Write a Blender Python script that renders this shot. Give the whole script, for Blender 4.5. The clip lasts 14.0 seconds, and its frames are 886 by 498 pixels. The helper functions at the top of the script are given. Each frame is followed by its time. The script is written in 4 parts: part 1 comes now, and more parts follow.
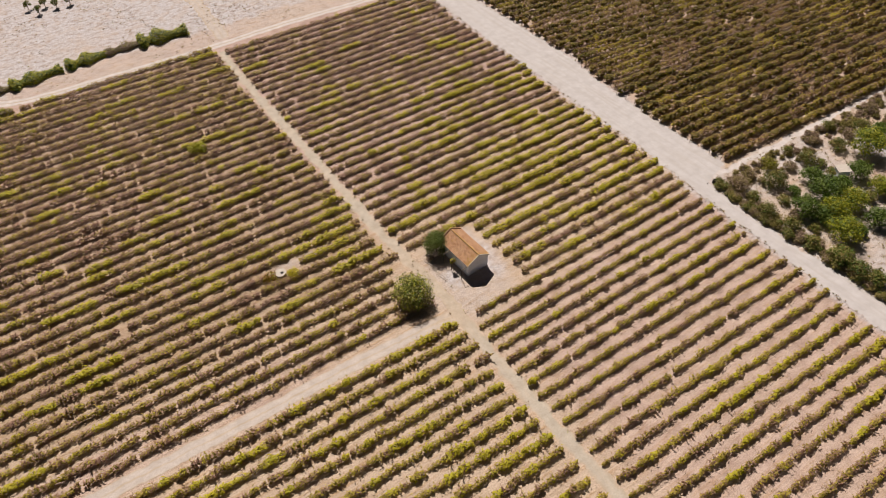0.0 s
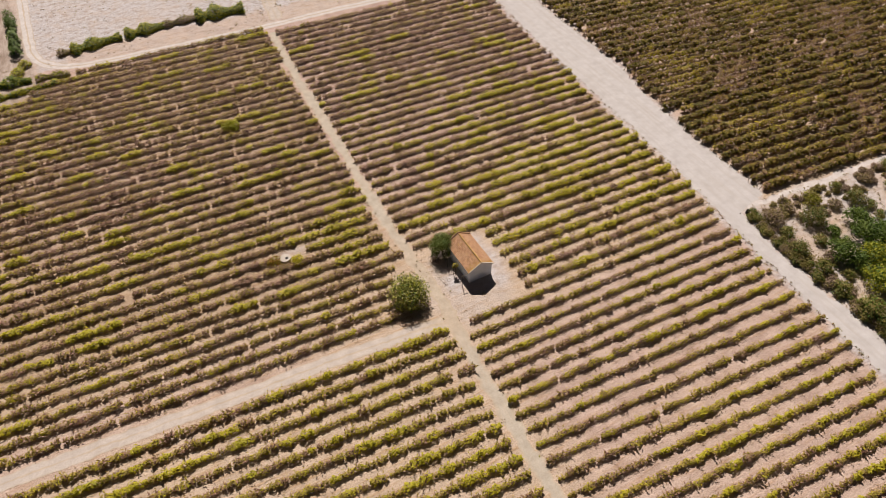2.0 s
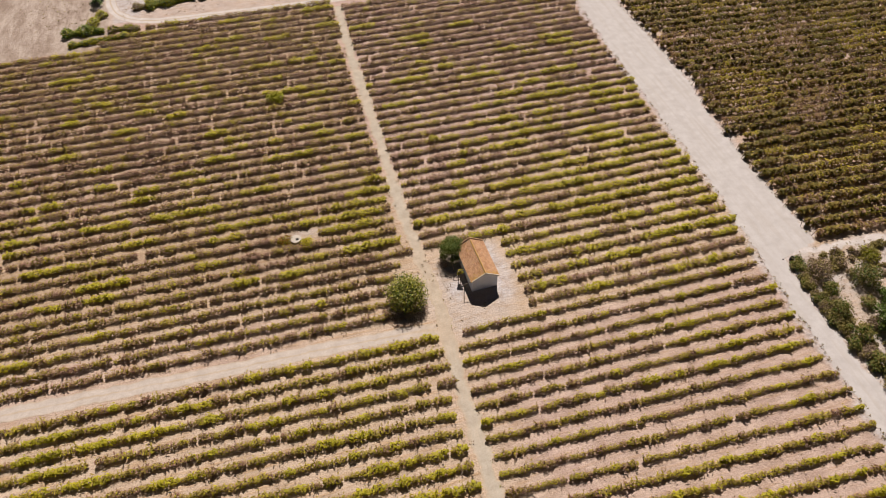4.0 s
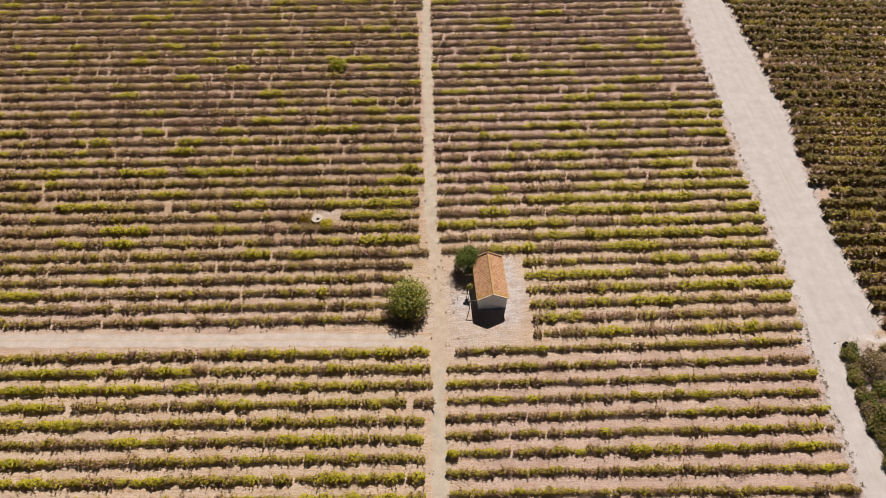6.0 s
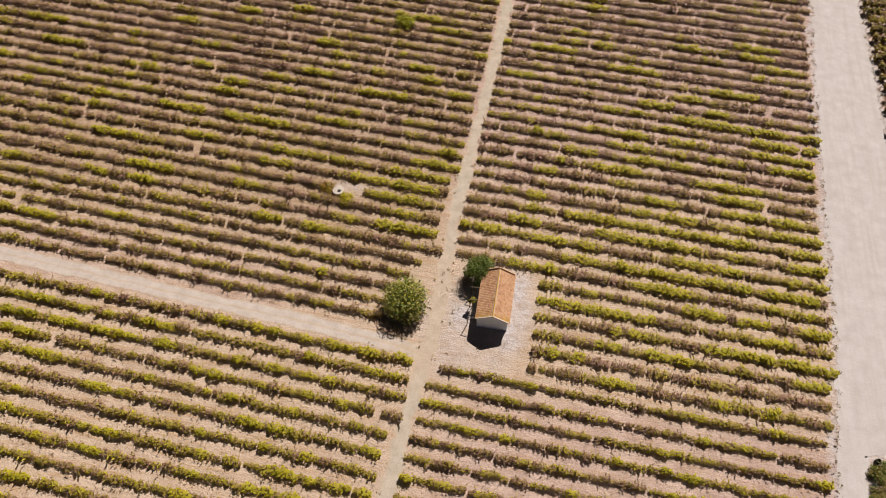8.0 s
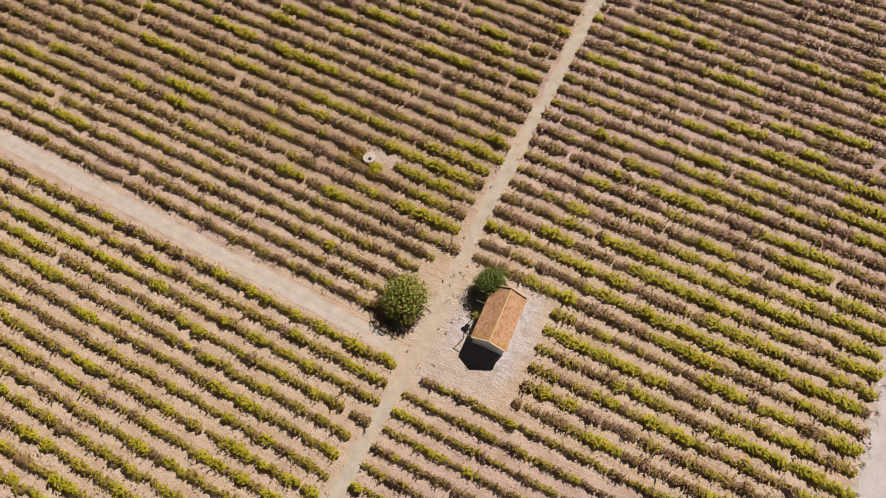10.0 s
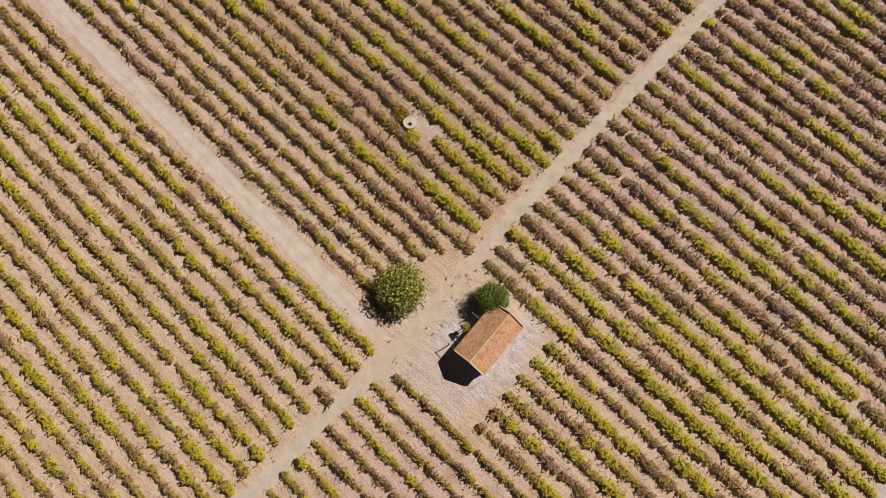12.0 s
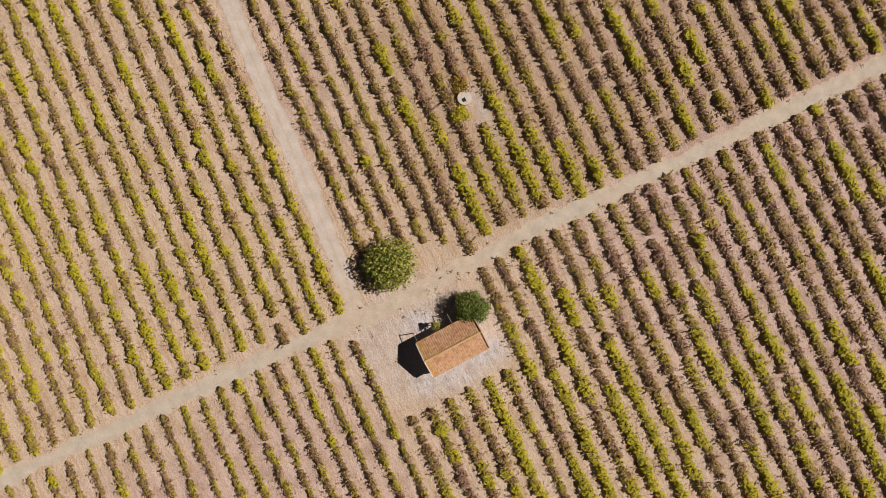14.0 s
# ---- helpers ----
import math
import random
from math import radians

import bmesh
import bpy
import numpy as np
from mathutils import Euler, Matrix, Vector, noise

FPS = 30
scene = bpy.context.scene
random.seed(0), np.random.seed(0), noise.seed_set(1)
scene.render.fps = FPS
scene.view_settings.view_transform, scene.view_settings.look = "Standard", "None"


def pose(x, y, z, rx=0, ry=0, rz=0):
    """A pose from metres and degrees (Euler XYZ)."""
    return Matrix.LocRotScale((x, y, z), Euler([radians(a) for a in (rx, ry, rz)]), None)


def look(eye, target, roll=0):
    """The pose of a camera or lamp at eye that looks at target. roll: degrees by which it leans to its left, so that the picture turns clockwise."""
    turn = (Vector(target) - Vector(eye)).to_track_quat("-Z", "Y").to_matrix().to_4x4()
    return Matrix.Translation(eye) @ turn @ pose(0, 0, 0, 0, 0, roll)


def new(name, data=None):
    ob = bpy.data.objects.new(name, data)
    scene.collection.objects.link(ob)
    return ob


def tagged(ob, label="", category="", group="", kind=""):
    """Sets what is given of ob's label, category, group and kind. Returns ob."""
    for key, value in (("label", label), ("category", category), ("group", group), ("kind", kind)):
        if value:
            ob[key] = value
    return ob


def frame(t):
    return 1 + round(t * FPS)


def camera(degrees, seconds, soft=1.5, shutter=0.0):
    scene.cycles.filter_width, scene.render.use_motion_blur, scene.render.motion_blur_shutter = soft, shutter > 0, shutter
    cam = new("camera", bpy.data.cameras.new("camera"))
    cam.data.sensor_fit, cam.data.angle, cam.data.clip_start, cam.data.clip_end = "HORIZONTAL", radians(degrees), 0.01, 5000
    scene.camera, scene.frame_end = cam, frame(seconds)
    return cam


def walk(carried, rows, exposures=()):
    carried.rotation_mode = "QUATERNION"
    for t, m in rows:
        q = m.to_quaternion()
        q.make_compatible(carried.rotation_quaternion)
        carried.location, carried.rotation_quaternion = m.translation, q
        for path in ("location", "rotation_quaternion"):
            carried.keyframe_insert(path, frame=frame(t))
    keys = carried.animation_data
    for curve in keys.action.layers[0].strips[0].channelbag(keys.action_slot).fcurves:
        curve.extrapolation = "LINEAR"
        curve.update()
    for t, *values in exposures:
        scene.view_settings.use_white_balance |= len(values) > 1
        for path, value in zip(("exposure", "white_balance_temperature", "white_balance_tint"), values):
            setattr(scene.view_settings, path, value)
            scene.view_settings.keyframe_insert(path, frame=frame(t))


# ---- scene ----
# ---- camera ----
cam = camera(66.48, 14.0, soft=0.85)
# seconds, eye, heading (clockwise from +y), degrees below the horizon, roll
PATH = [
    (0.0, (-38.83, -46.53, 80.55), 34.86, 46.32, -1.20),
    (1.0, (-34.16, -48.43, 80.55), 30.82, 46.54, -1.12),
    (2.0, (-28.74, -49.60, 80.55), 26.30, 47.02, -1.13),
    (3.0, (-22.59, -49.91, 80.44), 21.34, 47.78, -1.02),
    (5.5, (-5.27, -45.12, 80.59), 5.58, 50.81, -0.93),
    (6.0, (-2.08, -42.73, 80.57), 2.27, 51.83, -0.63),
    (6.5, (0.90, -40.00, 80.60), -1.26, 53.01, -0.58),
    (7.0, (3.59, -36.95, 80.63), -4.65, 54.37, -0.30),
    (7.5, (5.98, -33.59, 80.53), -7.83, 55.86, -0.14),
    (8.0, (8.11, -30.04, 80.55), -11.09, 57.46, 0.01),
    (10.5, (12.37, -9.39, 80.53), -29.87, 67.92, -0.61),
    (11.0, (11.65, -5.26, 80.50), -33.58, 70.41, -0.22),
    (12.0, (8.95, 2.43, 80.56), -41.76, 75.69, 0.12),
    (12.5, (7.20, 5.88, 80.48), -46.33, 78.45, 0.15),
    (13.0, (5.25, 9.01, 80.46), -51.39, 81.16, -0.06),
    (13.5, (3.09, 11.90, 80.60), -56.78, 83.83, -0.40),
    (14.0, (0.72, 14.54, 80.65), -62.59, 86.36, 1.11),
]
walk(cam, [(t, pose(*eye, 0, 0, -yaw) @ pose(0, 0, 0, 90 - dip) @ pose(0, 0, 0, 0, 0, roll))
           for t, eye, yaw, dip, roll in PATH], exposures=[(0.0, 0.10, 7000, 14), (8.0, 0.08, 7000, 14), (14.0, -0.08, 7000, 14)])

# ---- light ----
SUN_UP, SUN_TURN = 50.0, 17.5      # elevation, azimuth clockwise from +y
world = bpy.data.worlds.new("sky")
scene.world = world
world.use_nodes = True
wn = world.node_tree
sky = wn.nodes.new("ShaderNodeTexSky")
sky.sky_type, sky.sun_disc = "NISHITA", False
sky.air_density, sky.dust_density, sky.ozone_density = 0.09, 0.03, 1.0
sky.sun_elevation, sky.sun_rotation = radians(SUN_UP), radians(SUN_TURN)
wn.links.new(sky.outputs[0], wn.nodes["Background"].inputs[0])
wn.nodes["Background"].inputs[1].default_value = 0.05
sun = new("sun", bpy.data.lights.new("sun", "SUN"))
sun.data.energy, sun.data.angle, sun.data.color = 5.0, radians(0.53), (1.0, 0.94, 0.89)
a, b = radians(SUN_TURN), radians(SUN_UP)
sun.matrix_basis = look((60 * math.sin(a) * math.cos(b), 60 * math.cos(a) * math.cos(b), 60 * math.sin(b)), (0, 0, 0))


# ---- materials ----
class Nodes:
    """Short hand for a material's node tree."""

    def __init__(self, name, rough=0.9, spec=0.3):
        self.mat = bpy.data.materials.new(name)
        self.mat.use_nodes = True
        self.tree = self.mat.node_tree
        self.bsdf = self.tree.nodes["Principled BSDF"]
        self.bsdf.inputs["Roughness"].default_value = rough
        self.bsdf.inputs["Specular IOR Level"].default_value = spec

    def put(self, value, socket):
        if hasattr(value, "is_output"):
            self.tree.links.new(value, socket)
        elif isinstance(value, (tuple, list)) and len(value) == 3 and socket.type == "RGBA":
            socket.default_value = (*value, 1)
        else:
            socket.default_value = value

    def add(self, kind, **props):
        node = self.tree.nodes.new(kind)
        for k, v in props.items():
            setattr(node, k, v)
        return node

    def place(self, scale=(1, 1, 1), turn=0.0):
        geo = self.add("ShaderNodeNewGeometry")
        mp = self.add("ShaderNodeMapping")
        self.put(geo.outputs["Position"], mp.inputs[0])
        mp.inputs["Scale"].default_value = scale
        mp.inputs["Rotation"].default_value = (0, 0, turn)
        return mp.outputs[0]

    def noise(self, scale, detail=4, rough=0.55, stretch=(1, 1, 1), vec=None):
        n = self.add("ShaderNodeTexNoise")
        self.put(vec if vec else self.place(stretch), n.inputs["Vector"])
        n.inputs["Scale"].default_value, n.inputs["Detail"].default_value, n.inputs["Roughness"].default_value = scale, detail, rough
        return n.outputs["Fac"]

    def ramp(self, fac, lo, hi, a=0.0, b=1.0):
        m = self.add("ShaderNodeMapRange")
        self.put(fac, m.inputs[0])
        for i, v in enumerate((lo, hi, a, b)):
            m.inputs[i + 1].default_value = v
        return m.outputs[0]

    def mix(self, fac, a, b, how="MIX"):
        m = self.add("ShaderNodeMix", data_type="RGBA", blend_type=how)
        self.put(fac, m.inputs[0]), self.put(a, m.inputs[6]), self.put(b, m.inputs[7])
        return m.outputs[2]

    def math(self, op, a, b=0.0):
        m = self.add("ShaderNodeMath", operation=op, use_clamp=False)
        self.put(a, m.inputs[0]), self.put(b, m.inputs[1])
        return m.outputs[0]

    def attr(self, name):
        return self.add("ShaderNodeAttribute", attribute_name=name).outputs["Fac"]

    def bump(self, height, strength=0.5, distance=0.05):
        m = self.add("ShaderNodeBump")
        m.inputs["Strength"].default_value, m.inputs["Distance"].default_value = strength, distance
        self.put(height, m.inputs["Height"])
        self.put(m.outputs[0], self.bsdf.inputs["Normal"])

    def colour(self, c):
        self.put(c, self.bsdf.inputs["Base Color"])
        return self.mat


def soil_material():
    m = Nodes("dry_soil", 0.95, 0.1)
    big, mid = m.noise(0.035, 3), m.noise(0.35, 5)
    fine, lines = m.noise(5.0, 6, 0.7), m.noise(1.6, 4, 0.6, (0.12, 1.0, 1.0))
    grit = m.noise(1.7, 8, 0.75)
    tan = m.mix(m.ramp(mid, 0.3, 0.7), (0.50, 0.385, 0.29), (0.67, 0.54, 0.435))
    tan = m.mix(m.ramp(lines, 0.5, 0.68, 0, 0.55), tan, (0.47, 0.28, 0.12))
    pink = m.mix(m.ramp(mid, 0.3, 0.7), (0.42, 0.30, 0.265), (0.64, 0.49, 0.445))
    pink = m.mix(m.ramp(lines, 0.52, 0.7, 0, 0.4), pink, (0.46, 0.28, 0.16))
    base = m.mix(m.math("ADD", m.attr("rose"), m.ramp(big, 0.35, 0.65, -0.2, 0.2)), tan, pink)
    grass = m.mix(m.ramp(mid, 0.3, 0.7), (0.34, 0.24, 0.155), (0.53, 0.40, 0.29))
    grass = m.mix(m.ramp(lines, 0.48, 0.66, 0, 0.6), grass, (0.36, 0.235, 0.11))
    base = m.mix(m.math("ADD", m.attr("grass"), m.ramp(mid, 0.3, 0.7, -0.25, 0.15)), base, grass)
    pale = m.mix(m.ramp(grit, 0.35, 0.65), (0.46, 0.445, 0.46), (0.63, 0.615, 0.64))
    streak = m.noise(0.8, 6, 0.7, (0.8, 1.15, 1.0))
    pale = m.mix(m.ramp(streak, 0.47, 0.62, 0, 0.85), pale, (0.36, 0.30, 0.275))
    pale = m.mix(m.ramp(mid, 0.50, 0.66, 0, 0.35), pale, (0.48, 0.355, 0.26))
    k = m.math("ADD", m.attr("pale"), m.math("MULTIPLY", m.math("SUBTRACT", grit, 0.5), m.attr("pale")))
    base = m.mix(m.ramp(k, 0.0, 1.0), base, pale)
    field = m.mix(m.ramp(m.noise(0.45, 7, 0.75, (1, 0.3, 1)), 0.40, 0.60), (0.31, 0.24, 0.20), (0.52, 0.44, 0.39))
    base = m.mix(m.attr("field"), base, field)
    clods = m.noise(2.6, 3, 0.6)
    calm = m.ramp(m.attr("pale"), 0.0, 1.0, 1.0, 0.35)
    base = m.mix(m.math("MULTIPLY", m.ramp(fine, 0.42, 0.66, 0.0, 0.6), calm), base, m.mix(0.62, base, (0.13, 0.085, 0.05)))
    base = m.mix(m.math("MULTIPLY", m.ramp(clods, 0.56, 0.72, 0.0, 0.5), calm), base, m.mix(0.6, base, (0.16, 0.11, 0.065)))
    base = m.mix(m.ramp(m.noise(7.0, 2, 0.5, (0.35, 1, 1)), 0.60, 0.70, 0.0, 0.6), base, (0.66, 0.54, 0.40))
    m.bump(m.math("ADD", m.math("ADD", fine, lines), m.math("ADD", clods, grit)), 0.8, 0.14)
    return m.colour(base)


def road_material():
    m = Nodes("pale_packed_dirt", 0.95, 0.1)
    mid, fine = m.noise(0.5, 6, 0.65), m.noise(6.0, 6, 0.7)
    ruts = m.noise(1.3, 4, 0.55, (1.0, 0.06, 1.0))
    c = m.mix(m.ramp(mid, 0.32, 0.68), (0.455, 0.437, 0.435), (0.565, 0.55, 0.553))
    c = m.mix(m.ramp(ruts, 0.48, 0.66, 0, 0.45), c, (0.44, 0.405, 0.375))
    c = m.mix(m.ramp(fine, 0.35, 0.75, 0, 0.3), c, (0.42, 0.34, 0.27))
    m.bump(m.math("ADD", fine, mid), 0.5, 0.06)
    return m.colour(c)


def lane_material(name, dull, bright):
    """Packed lane dirt; the attribute "pale" tells the worn strips from the brown middle and verges."""
    m = Nodes(name, 0.95, 0.1)
    mid, fine = m.noise(0.7, 6, 0.65), m.noise(5.0, 6, 0.7)
    c = m.mix(m.ramp(mid, 0.32, 0.68), dull, bright)
    k = m.math("ADD", m.attr("pale"), m.math("MULTIPLY", m.math("SUBTRACT", fine, 0.5), 1.4))
    c = m.mix(m.ramp(k, 0.1, 0.75), m.mix(m.ramp(mid, 0.3, 0.7), (0.43, 0.35, 0.265), (0.57, 0.475, 0.375)), c)
    c = m.mix(m.ramp(fine, 0.42, 0.70, 0, 0.55), c, (0.36, 0.29, 0.23))
    m.bump(m.math("ADD", fine, mid), 0.5, 0.06)
    return m.colour(c)


def leaf_material(name, a, b, tip, trans=0.25, rough=0.6):
    m = Nodes(name, rough, 0.3)
    geo, info = m.add("ShaderNodeNewGeometry"), m.add("ShaderNodeObjectInfo")
    f = m.math("ADD", m.math("MULTIPLY", geo.outputs["Random Per Island"], 0.7), m.math("MULTIPLY", info.outputs["Random"], 0.3))
    c = m.mix(f, a, b)
    c = m.mix(m.ramp(m.noise(0.45, 3), 0.45, 0.75, 0, 0.6), c, tip)
    c = m.mix(m.ramp(m.noise(9.0, 2), 0.4, 0.7, 0, 0.3), c, m.mix(0.5, c, (0.08, 0.05, 0.02)))
    m.colour(c)
    tr = m.add("ShaderNodeBsdfTranslucent")
    m.put(c, tr.inputs[0])
    mx = m.add("ShaderNodeMixShader")
    mx.inputs[0].default_value = trans
    m.tree.links.new(m.bsdf.outputs[0], mx.inputs[1])
    m.tree.links.new(tr.outputs[0], mx.inputs[2])
    m.tree.links.new(mx.outputs[0], m.tree.nodes["Material Output"].inputs[0])
    return m.mat


def plain_material(name, a, b, scale=3.0, rough=0.8, bump=0.3, spec=0.3):
    m = Nodes(name, rough, spec)
    n, f = m.noise(scale, 5, 0.6), m.noise(scale * 9, 3, 0.6)
    c = m.mix(m.ramp(n, 0.3, 0.7), a, b)
    c = m.mix(m.ramp(f, 0.45, 0.75, 0, 0.35), c, m.mix(0.5, a, (0.1, 0.08, 0.06)))
    m.bump(m.math("ADD", n, f), bump, 0.02)
    return m.colour(c)


def tile_material():
    m = Nodes("terracotta_tile", 0.85, 0.2)
    info = m.add("ShaderNodeObjectInfo")
    c = m.mix(info.outputs["Random"], (0.42, 0.215, 0.12), (0.64, 0.39, 0.235))
    c = m.mix(m.ramp(m.noise(1.1, 4), 0.45, 0.7, 0, 0.6), c, (0.64, 0.42, 0.27))
    c = m.mix(m.ramp(m.noise(2.6, 5, 0.7), 0.58, 0.7, 0, 0.75), c, (0.52, 0.31, 0.035))
    at = m.add("ShaderNodeSeparateXYZ")
    m.put(m.place(), at.inputs[0])
    k = m.math("ADD", m.ramp(at.outputs["Y"], 9.2, 10.6, 0.22, 0.0), m.noise(3.2, 5, 0.7))
    c = m.mix(m.ramp(k, 0.60, 0.72, 0, 0.7), c, (0.52, 0.32, 0.04))
    c = m.mix(m.ramp(m.noise(14.0, 3), 0.5, 0.8, 0, 0.5), c, (0.20, 0.09, 0.055))
    return m.colour(c)


SOIL = soil_material()
ROAD = road_material()
LANE = lane_material("packed_path_dirt", (0.40, 0.355, 0.295), (0.54, 0.495, 0.42))
PALE_TRACK = lane_material("pale_track_dirt", (0.46, 0.41, 0.375), (0.59, 0.535, 0.495))
WHITE_LANE = lane_material("white_lane_dirt", (0.52, 0.485, 0.475), (0.66, 0.625, 0.615))
LEAF_GREEN = leaf_material("vine_leaf_green", (0.70, 0.63, 0.045), (0.42, 0.40, 0.035), (0.70, 0.60, 0.06), 0.48)
LEAF_OLIVE = leaf_material("vine_leaf_olive", (0.54, 0.415, 0.09), (0.27, 0.21, 0.05), (0.56, 0.42, 0.13), 0.40)
LEAF_DRY = leaf_material("vine_leaf_dry", (0.16, 0.08, 0.05), (0.57, 0.365, 0.265), (0.40, 0.225, 0.16), 0.34)
STRAW = leaf_material("dry_straw", (0.36, 0.245, 0.145), (0.62, 0.46, 0.31), (0.52, 0.37, 0.25), 0.25)
# deep green of the far vines; in the other vines it paints inner shade
LEAF_DARK = leaf_material("vine_leaf_deep_green_and_shade", (0.09, 0.085, 0.015), (0.30, 0.25, 0.035), (0.36, 0.20, 0.045), 0.45)
BARK = plain_material("bark", (0.10, 0.07, 0.05), (0.19, 0.14, 0.10), 6.0)


# ---- helpers for meshes ----
def part(name, bm, material, parent=None, label="", smooth=False):
    """Links a bmesh as one mesh object under a thing or a part."""
    me = bpy.data.meshes.new(name)
    bm.to_mesh(me)
    bm.free()
    for mt in material if isinstance(material, (list, tuple)) else [material]:
        me.materials.append(mt)
    if smooth:
        me.shade_smooth()
    ob = new(name, me)
    ob.parent = parent
    return tagged(ob, label)


def raw(name, verts, faces, materials, index=None):
    """A mesh from arrays of corners and quads."""
    verts, faces = np.asarray(verts, np.float32), np.asarray(faces, np.int32)
    me = bpy.data.meshes.new(name)
    me.vertices.add(len(verts))
    me.vertices.foreach_set("co", verts.ravel())
    me.loops.add(faces.size)
    me.loops.foreach_set("vertex_index", faces.ravel())
    me.polygons.add(len(faces))
    me.polygons.foreach_set("loop_start", np.arange(len(faces), dtype=np.int32) * faces.shape[1])
    for mt in materials:
        me.materials.append(mt)
    if index is not None:
        me.polygons.foreach_set("material_index", np.asarray(index, np.int32))
    me.update(calc_edges=True)
    me.validate()
    return me


def box(bm, x0, x1, y0, y1, z0, z1):
    r = bmesh.ops.create_cube(bm, size=1.0, matrix=Matrix.Translation(((x0 + x1) / 2, (y0 + y1) / 2, (z0 + z1) / 2))
                              @ Matrix.Diagonal((x1 - x0, y1 - y0, z1 - z0, 1)))
    return r["verts"]


def tube(bm, a, b, r0, r1, sides=6):
    """A tapered stick from a to b."""
    a, b = Vector(a), Vector(b)
    m = Matrix.Translation((a + b) / 2) @ (b - a).to_track_quat("Z", "Y").to_matrix().to_4x4()
    bmesh.ops.create_cone(bm, cap_ends=True, segments=sides, radius1=r0, radius2=r1, depth=(b - a).length, matrix=m)


def along(table, y):
    """A value read from a table of (place, value) by straight lines."""
    return float(np.interp(y, [p for p, _ in table], [v for _, v in table]))


def leaves(rng, points, normals, size, curl=0.25, slim=1.0, aim=None):
    """Folded leaf quads at points: arrays of corners and faces."""
    n = len(points)
    nor = normals / np.maximum(np.linalg.norm(normals, axis=1, keepdims=True), 1e-6)
    t = np.cross(nor, rng.normal(size=(n, 3))) if aim is None else np.cross(np.cross(nor, aim + rng.normal(0, 0.25, (n, 3))), nor)
    t /= np.maximum(np.linalg.norm(t, axis=1, keepdims=True), 1e-6)
    u = np.cross(nor, t)
    s = size * rng.uniform(0.6, 1.35, (n, 1))
    lift = nor * s * curl
    u = u * slim
    c = np.stack([points - t * s - u * s * 0.5, points + t * s * 0.2 - u * s * 0.9 + lift, points + t * s + u * s * 0.3,
                  points - t * s * 0.1 + u * s * 0.9 + lift], 1)
    return c.reshape(-1, 3), np.arange(n * 4).reshape(n, 4)


# ---- ground ----
PATH_X = [(-60, -3.0), (-28, -2.0), (-10, -1.6), (0, -1.15), (6, -0.7), (14, -0.7), (24, -1.15), (36, -1.0), (50, -0.7), (65, -0.4), (80, -0.1), (98, 0.6)]
ROAD_W = [(-60, 45.6), (-31, 47.4), (-18, 48.3), (-11, 48.7), (-3, 49.2), (6, 50.0), (13, 51.0), (30, 51.7), (52, 52.5), (75, 53.6), (87, 54.6), (170, 62.0)]
ROAD_E = [(-60, 50.4), (-33, 51.6), (-27, 52.0), (-11, 52.0), (-4, 52.2), (1.5, 52.9), (2.3, 56.0), (3.2, 60.0), (10, 60.2), (24, 60.0), (42, 61.8), (49, 63.2), (62, 63.2), (85, 63.0), (170, 70.0)]
NORTH_TRACK = [(-42, 104.7), (-38, 104.0), (-31, 103.3), (-20, 102.6), (-7, 101.6), (4, 101.2), (15, 101.3), (27, 100.6), (39, 99.6), (53, 98.6)]
WEST_TRACK = [(-110, 9.6), (-61, 7.8), (-47, 7.0), (-33, 6.3), (-20, 5.8), (-8, 5.0), (-2, 4.4)]


def fbm(x, y, s):
    return noise.noise(Vector((x * s, y * s, 3.7)))


